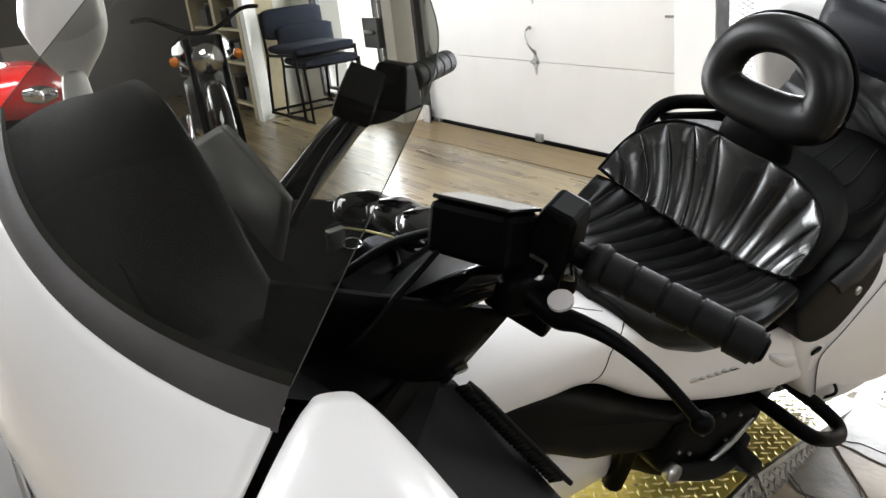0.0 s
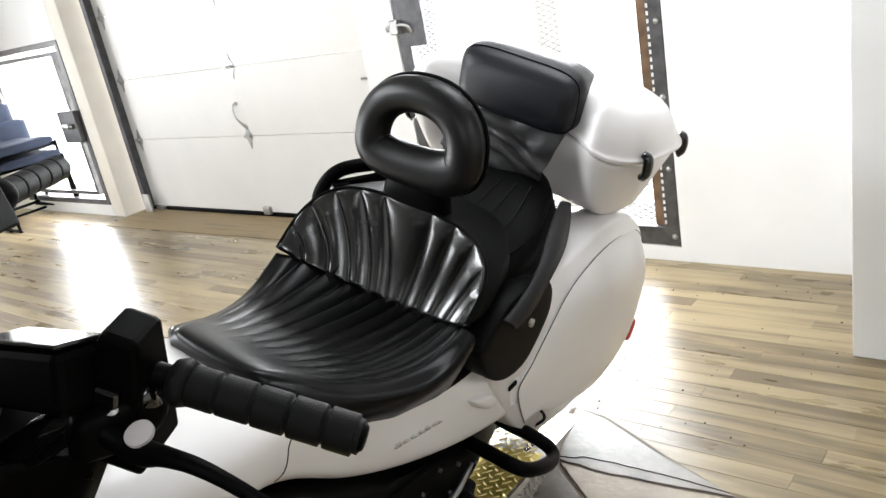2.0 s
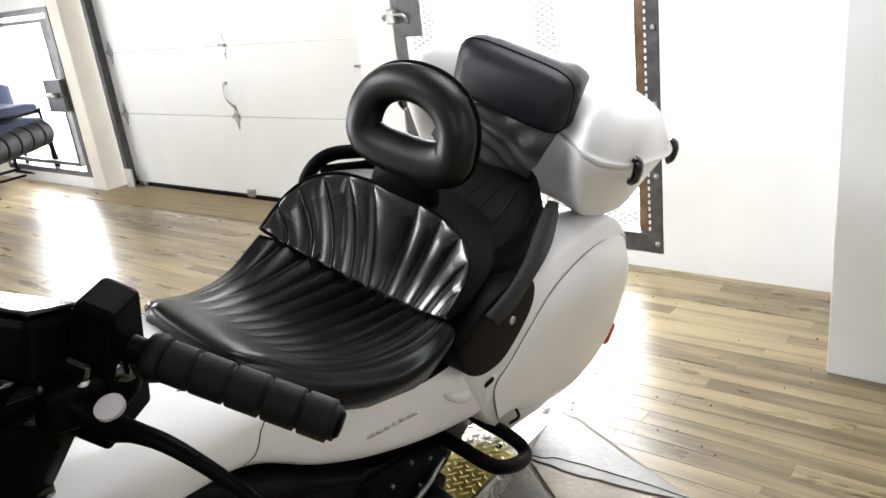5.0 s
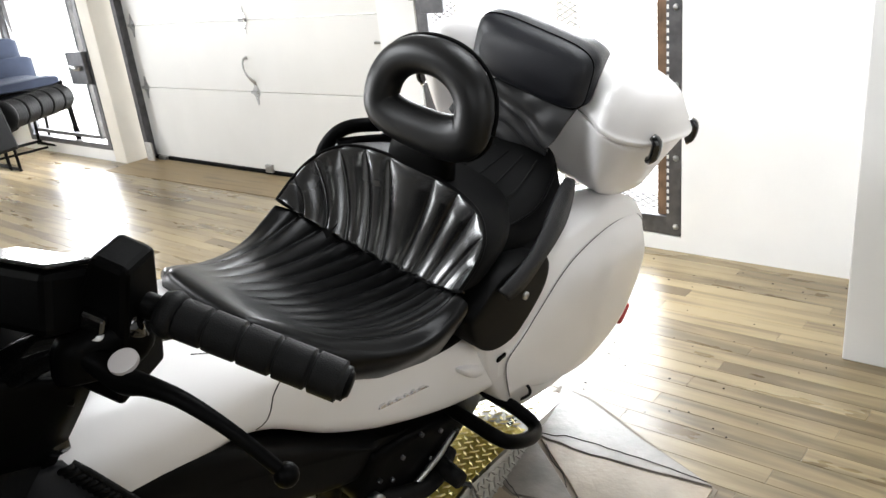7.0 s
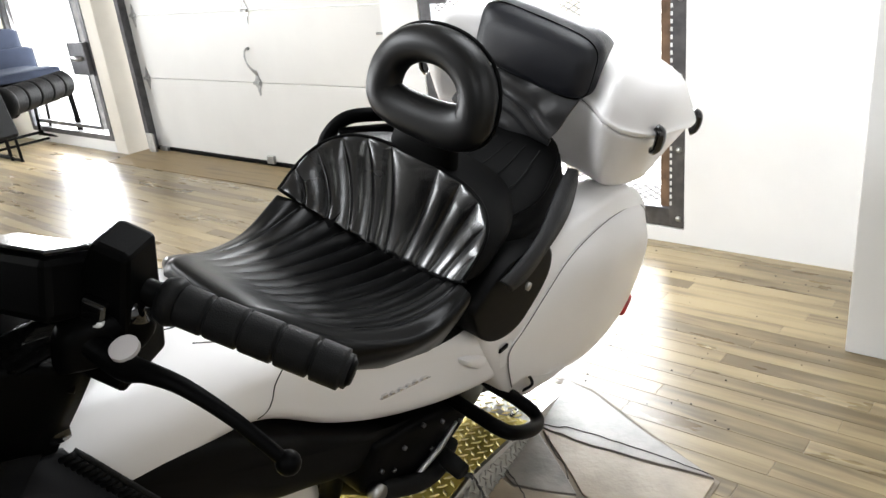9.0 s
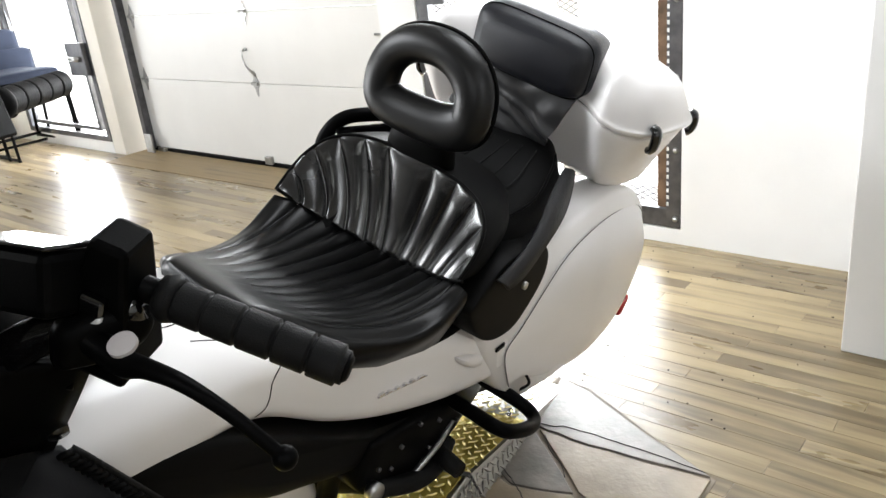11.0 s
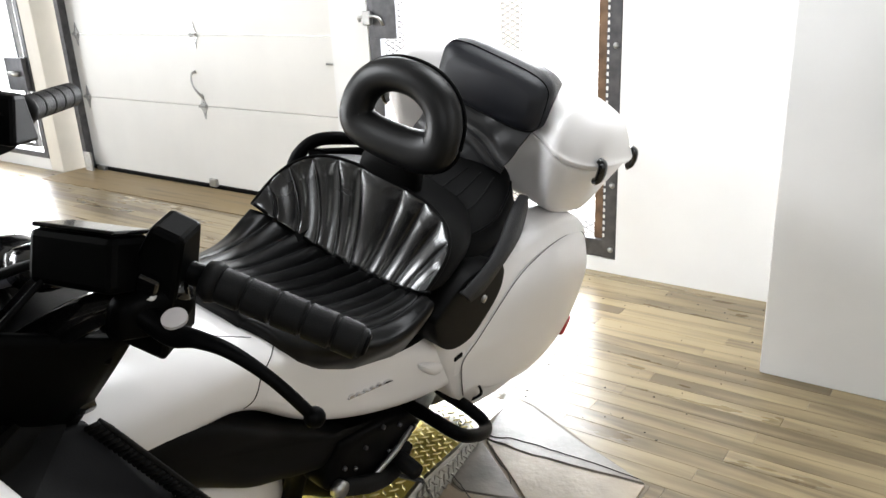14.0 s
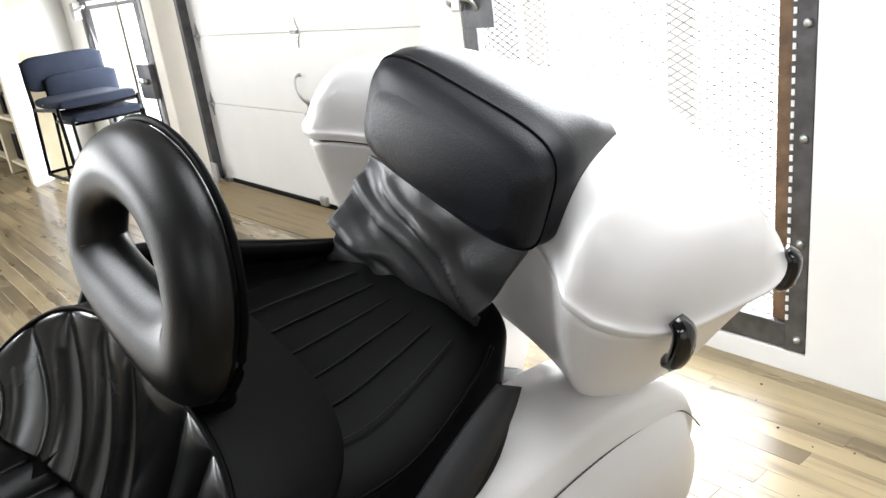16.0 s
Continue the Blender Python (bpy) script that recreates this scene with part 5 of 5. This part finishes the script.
part("headlight", loft([(-0.04, 0.33, 0.78, 0.04, 0.03, 2.5), (0.02, 0.35, 0.78, 0.05, 0.055, 2.6), (0.12, 0.34, 0.77, 0.06, 0.06, 2.6), (0.21, 0.29, 0.76, 0.05, 0.03, 2.5)], 28, 12), CHROME, rb, "clear multi-reflector headlight")
part("body", loft([(-0.2, -0.4, 0.6, 0.5, 0.2, 3), (0.0, -0.4, 0.62, 0.6, 0.26, 3), (0.2, -0.4, 0.6, 0.5, 0.2, 3)], 32, 12), BLACK, rb)
wheel(rb, 0.15, 0.3, 0.3, 0.06, 12)
wheel(rb, -1.1, 0.3, 0.3, 0.07, 12)
part("screen", patch([(0.1, -0.25, 1.06), (0.1, 0.25, 1.06), (-0.2, 0.2, 1.35), (-0.2, -0.2, 1.35)], 10, 0.05), TINT, rb)

# ---- floor covering: planks, the doorway strip and the stone inlay ----
def wood(name, c0, c1, rough):
    m = bpy.data.materials.new(name)
    m.use_nodes = True
    n, l = m.node_tree.nodes, m.node_tree.links
    b = n["Principled BSDF"]
    tc, info, geo = n.new("ShaderNodeTexCoord"), n.new("ShaderNodeObjectInfo"), n.new("ShaderNodeNewGeometry")
    add = n.new("ShaderNodeMath")
    l.new(info.outputs["Random"], add.inputs[0])
    l.new(geo.outputs["Random Per Island"], add.inputs[1])
    fr = n.new("ShaderNodeMath")
    fr.operation = "FRACT"
    l.new(add.outputs[0], fr.inputs[0])
    off = n.new("ShaderNodeCombineXYZ")
    big = n.new("ShaderNodeMath")
    big.operation = "MULTIPLY"
    big.inputs[1].default_value = 40
    l.new(fr.outputs[0], big.inputs[0])
    for k in range(3):
        l.new(big.outputs[0], off.inputs[k])
    va = n.new("ShaderNodeVectorMath")
    l.new(tc.outputs["Object"], va.inputs[0])
    l.new(off.outputs[0], va.inputs[1])
    mp = n.new("ShaderNodeMapping")
    mp.inputs["Scale"].default_value = (1.6, 22, 5)
    l.new(va.outputs[0], mp.inputs[0])
    n1, n2 = n.new("ShaderNodeTexNoise"), n.new("ShaderNodeTexNoise")
    n1.inputs["Scale"].default_value, n1.inputs["Detail"].default_value, n1.inputs["Distortion"].default_value = 1.0, 8, 0.6
    n2.inputs["Scale"].default_value, n2.inputs["Detail"].default_value = 2.6, 4
    l.new(mp.outputs[0], n1.inputs["Vector"])
    mp2 = n.new("ShaderNodeMapping")
    mp2.inputs["Scale"].default_value = (0.9, 3.5, 2)
    l.new(va.outputs[0], mp2.inputs[0])
    l.new(mp2.outputs[0], n2.inputs["Vector"])
    ramp = n.new("ShaderNodeValToRGB")
    e = ramp.color_ramp.elements
    e[0].position, e[0].color, e[1].position, e[1].color = 0.32, (*c0, 1), 0.66, (*c1, 1)
    mid = n.new("ShaderNodeMath")
    mid.operation = "MULTIPLY_ADD"
    mid.inputs[1].default_value, mid.inputs[2].default_value = 0.34, -0.17
    l.new(fr.outputs[0], mid.inputs[0])
    s1 = n.new("ShaderNodeMath")
    l.new(n1.outputs["Fac"], s1.inputs[0])
    l.new(mid.outputs[0], s1.inputs[1])
    s2 = n.new("ShaderNodeMath")
    s2.operation = "MULTIPLY_ADD"
    s2.inputs[1].default_value = 0.55
    l.new(n2.outputs["Fac"], s2.inputs[0])
    s3 = n.new("ShaderNodeMath")
    s3.inputs[1].default_value = -0.27
    l.new(s1.outputs[0], s3.inputs[0])
    l.new(s3.outputs[0], s2.inputs[2])
    l.new(s2.outputs[0], ramp.inputs[0])
    l.new(ramp.outputs[0], b.inputs["Base Color"])
    rr = n.new("ShaderNodeMapRange")
    rr.inputs["To Min"].default_value, rr.inputs["To Max"].default_value = rough - 0.08, rough + 0.12
    l.new(n2.outputs["Fac"], rr.inputs[0])
    l.new(rr.outputs[0], b.inputs["Roughness"])
    bn = n.new("ShaderNodeBump")
    bn.inputs["Strength"].default_value, bn.inputs["Distance"].default_value = 0.15, 0.001
    l.new(n1.outputs["Fac"], bn.inputs["Height"])
    l.new(bn.outputs[0], b.inputs["Normal"])
    return m


OAK = wood("oak_laminate", (0.13, 0.096, 0.053), (0.3, 0.234, 0.132), 0.28)
PW, PL = 0.066, 0.92


def plank_mesh(length):
    bm = box(-length / 2, length / 2, -PW / 2 + 0.0002, PW / 2 - 0.0002, -0.012, 0.0)
    bmesh.ops.bevel(bm, geom=[e for e in bm.edges if all(v.co.z > -0.001 for v in e.verts)], offset=0.0008, segments=1, affect="EDGES")
    me = bpy.data.meshes.new("plank")
    bm.to_mesh(me)
    bm.free()
    me.materials.append(OAK)
    return me


random.seed(3)
full = plank_mesh(PL - 0.0004)
near, far = 0, bmesh.new()
yk = 5.34 - PW / 2
rowk = 0
while yk > Y0:
    xk = X0 + (rowk * 0.437) % PL - PL
    while xk < X1:
        xc = xk + PL / 2
        if -1.7 < xc < 5.0 and 2.7 < yk < 5.34:
            ob = new("plank", full)
            ob.parent = floor
            ob.location = (xc, yk, 0)
            near += 1
        else:
            lo, hi = max(xk + 0.0008, X0), min(xk + PL - 0.0008, X1)
            if hi - lo > 0.02:
                far_vs = [far.verts.new((a, b, 0)) for a, b in ((lo, yk - PW / 2 + 0.001), (hi, yk - PW / 2 + 0.001), (hi, yk + PW / 2 - 0.001), (lo, yk + PW / 2 - 0.001))]
                far.faces.new(far_vs)
        xk += PL
    yk -= PW
    rowk += 1
tagged(part("plank_field", far, OAK, floor, smooth=False), kind="stuff")

mat_ob = thing("door_mat", "brown wood-look mat along the garage door", "mat", at=pose(-0.2, 5.1, 0.001))
DARKOAK = wood("dark_oak", (0.09, 0.062, 0.03), (0.25, 0.18, 0.09), 0.5)
part("mat_sheet", slab([(-1.47, -0.16), (1.38, -0.1), (1.38, 0.24), (-1.5, 0.24)], 0.004), DARKOAK, mat_ob, smooth=False)

STONE_G = material("grey_slate", (0.21, 0.19, 0.165), 0.36, var=0.3, scale=9, fine=60, bump=0.5, isl=0.15)
STONE_B = material("brown_sandstone", (0.27, 0.215, 0.15), 0.4, var=0.3, scale=7, fine=60, bump=0.5, isl=0.15)
stones = thing("stone_inlay", "irregular grey and brown flagstones round the platform", "paving", kind="structure", at=pose(-0.03, 0.015, 0.001))
part("grout", slab([(2.97, 2.3), (3.58, 2.35), (3.56, 3.72), (3.33, 3.82), (3.1, 3.93), (2.97, 3.95)], 0.002), material("sandy_grout", (0.2, 0.165, 0.125), 0.8), stones, smooth=False)
for mt, ol in (
    (STONE_G, [(2.985, 3.94), (3.1, 3.915), (3.32, 3.81), (3.545, 3.722), (3.33, 3.695), (3.17, 3.682), (3.05, 3.69), (3.03, 3.75)]),
    (STONE_B, [(3.075, 3.675), (3.17, 3.672), (3.33, 3.684), (3.55, 3.71), (3.56, 3.5), (3.42, 3.46), (3.3, 3.5), (3.24, 3.55)]),
    (STONE_G, [(3.025, 3.69), (3.04, 3.67), (3.07, 3.66), (3.235, 3.535), (3.29, 3.49), (3.14, 3.44), (3.07, 3.47), (3.035, 3.6)]),
    (STONE_B, [(3.05, 3.46), (3.14, 3.43), (3.29, 3.48), (3.41, 3.44), (3.4, 3.25), (3.2, 3.2), (3.06, 3.3)]),
    (STONE_G, [(3.43, 3.44), (3.56, 3.48), (3.57, 3.15), (3.42, 3.2), (3.41, 3.25)]),
    (STONE_G, [(3.04, 3.28), (3.2, 3.19), (3.4, 3.23), (3.41, 3.0), (3.1, 2.95)]),
    (STONE_B, [(3.42, 3.18), (3.57, 3.13), (3.58, 2.7), (3.4, 2.72), (3.42, 3.0)]),
    (STONE_B, [(3.1, 2.93), (3.39, 2.98), (3.38, 2.68), (3.1, 2.64)]),
    (STONE_G, [(3.1, 2.62), (3.57, 2.68), (3.58, 2.36), (3.1, 2.33)]),
):
    # a wandering edge between the corners
    pts = []
    for a, b in zip(ol, ol[1:] + ol[:1]):
        for t in (0, 0.33, 0.66):
            p = Vector(a).lerp(Vector(b), t)
            j = 0.006 * noise.noise(Vector((p.x * 30, p.y * 30, 1)))
            pts.append((p.x + (j if t else 0), p.y - (j if t else 0)))
    part("flagstone", slab(pts, 0.008), mt, stones, smooth=False, bevel=0.002)
CRACK = material("dark_crack", (0.03, 0.027, 0.025), 0.8)
for pts in ([(3.03, 3.7), (3.055, 3.697), (3.1, 3.705), (3.142, 3.722), (3.305, 3.73), (3.42, 3.732), (3.53, 3.727)], [(3.05, 3.49), (3.1, 3.47), (3.15, 3.44), (3.2, 3.4), (3.22, 3.33)], [(3.1, 3.66), (3.16, 3.6), (3.2, 3.575), (3.243, 3.531)]):
    part("crack", tube([(x + 0.003 * noise.noise(Vector((x * 60, y * 60, 0))), y + 0.003 * noise.noise(Vector((x * 60, y * 60, 5))), 0.009) for x, y in spline(pts, 40)], 0.0013, 5), CRACK, stones)
bm = bmesh.new()
for k in range(60):
    disc((random.uniform(2.75, 3.62), random.uniform(3.95, 5.1), 0.001), (0, 0, 1), random.uniform(0.0014, 0.0045) * random.uniform(0.5, 1), 0.0015, 6, bm)
tagged(mesh("floor_grit", bm, BLACK, False), "dark specks of grit on the planks", "grit", kind="stuff")
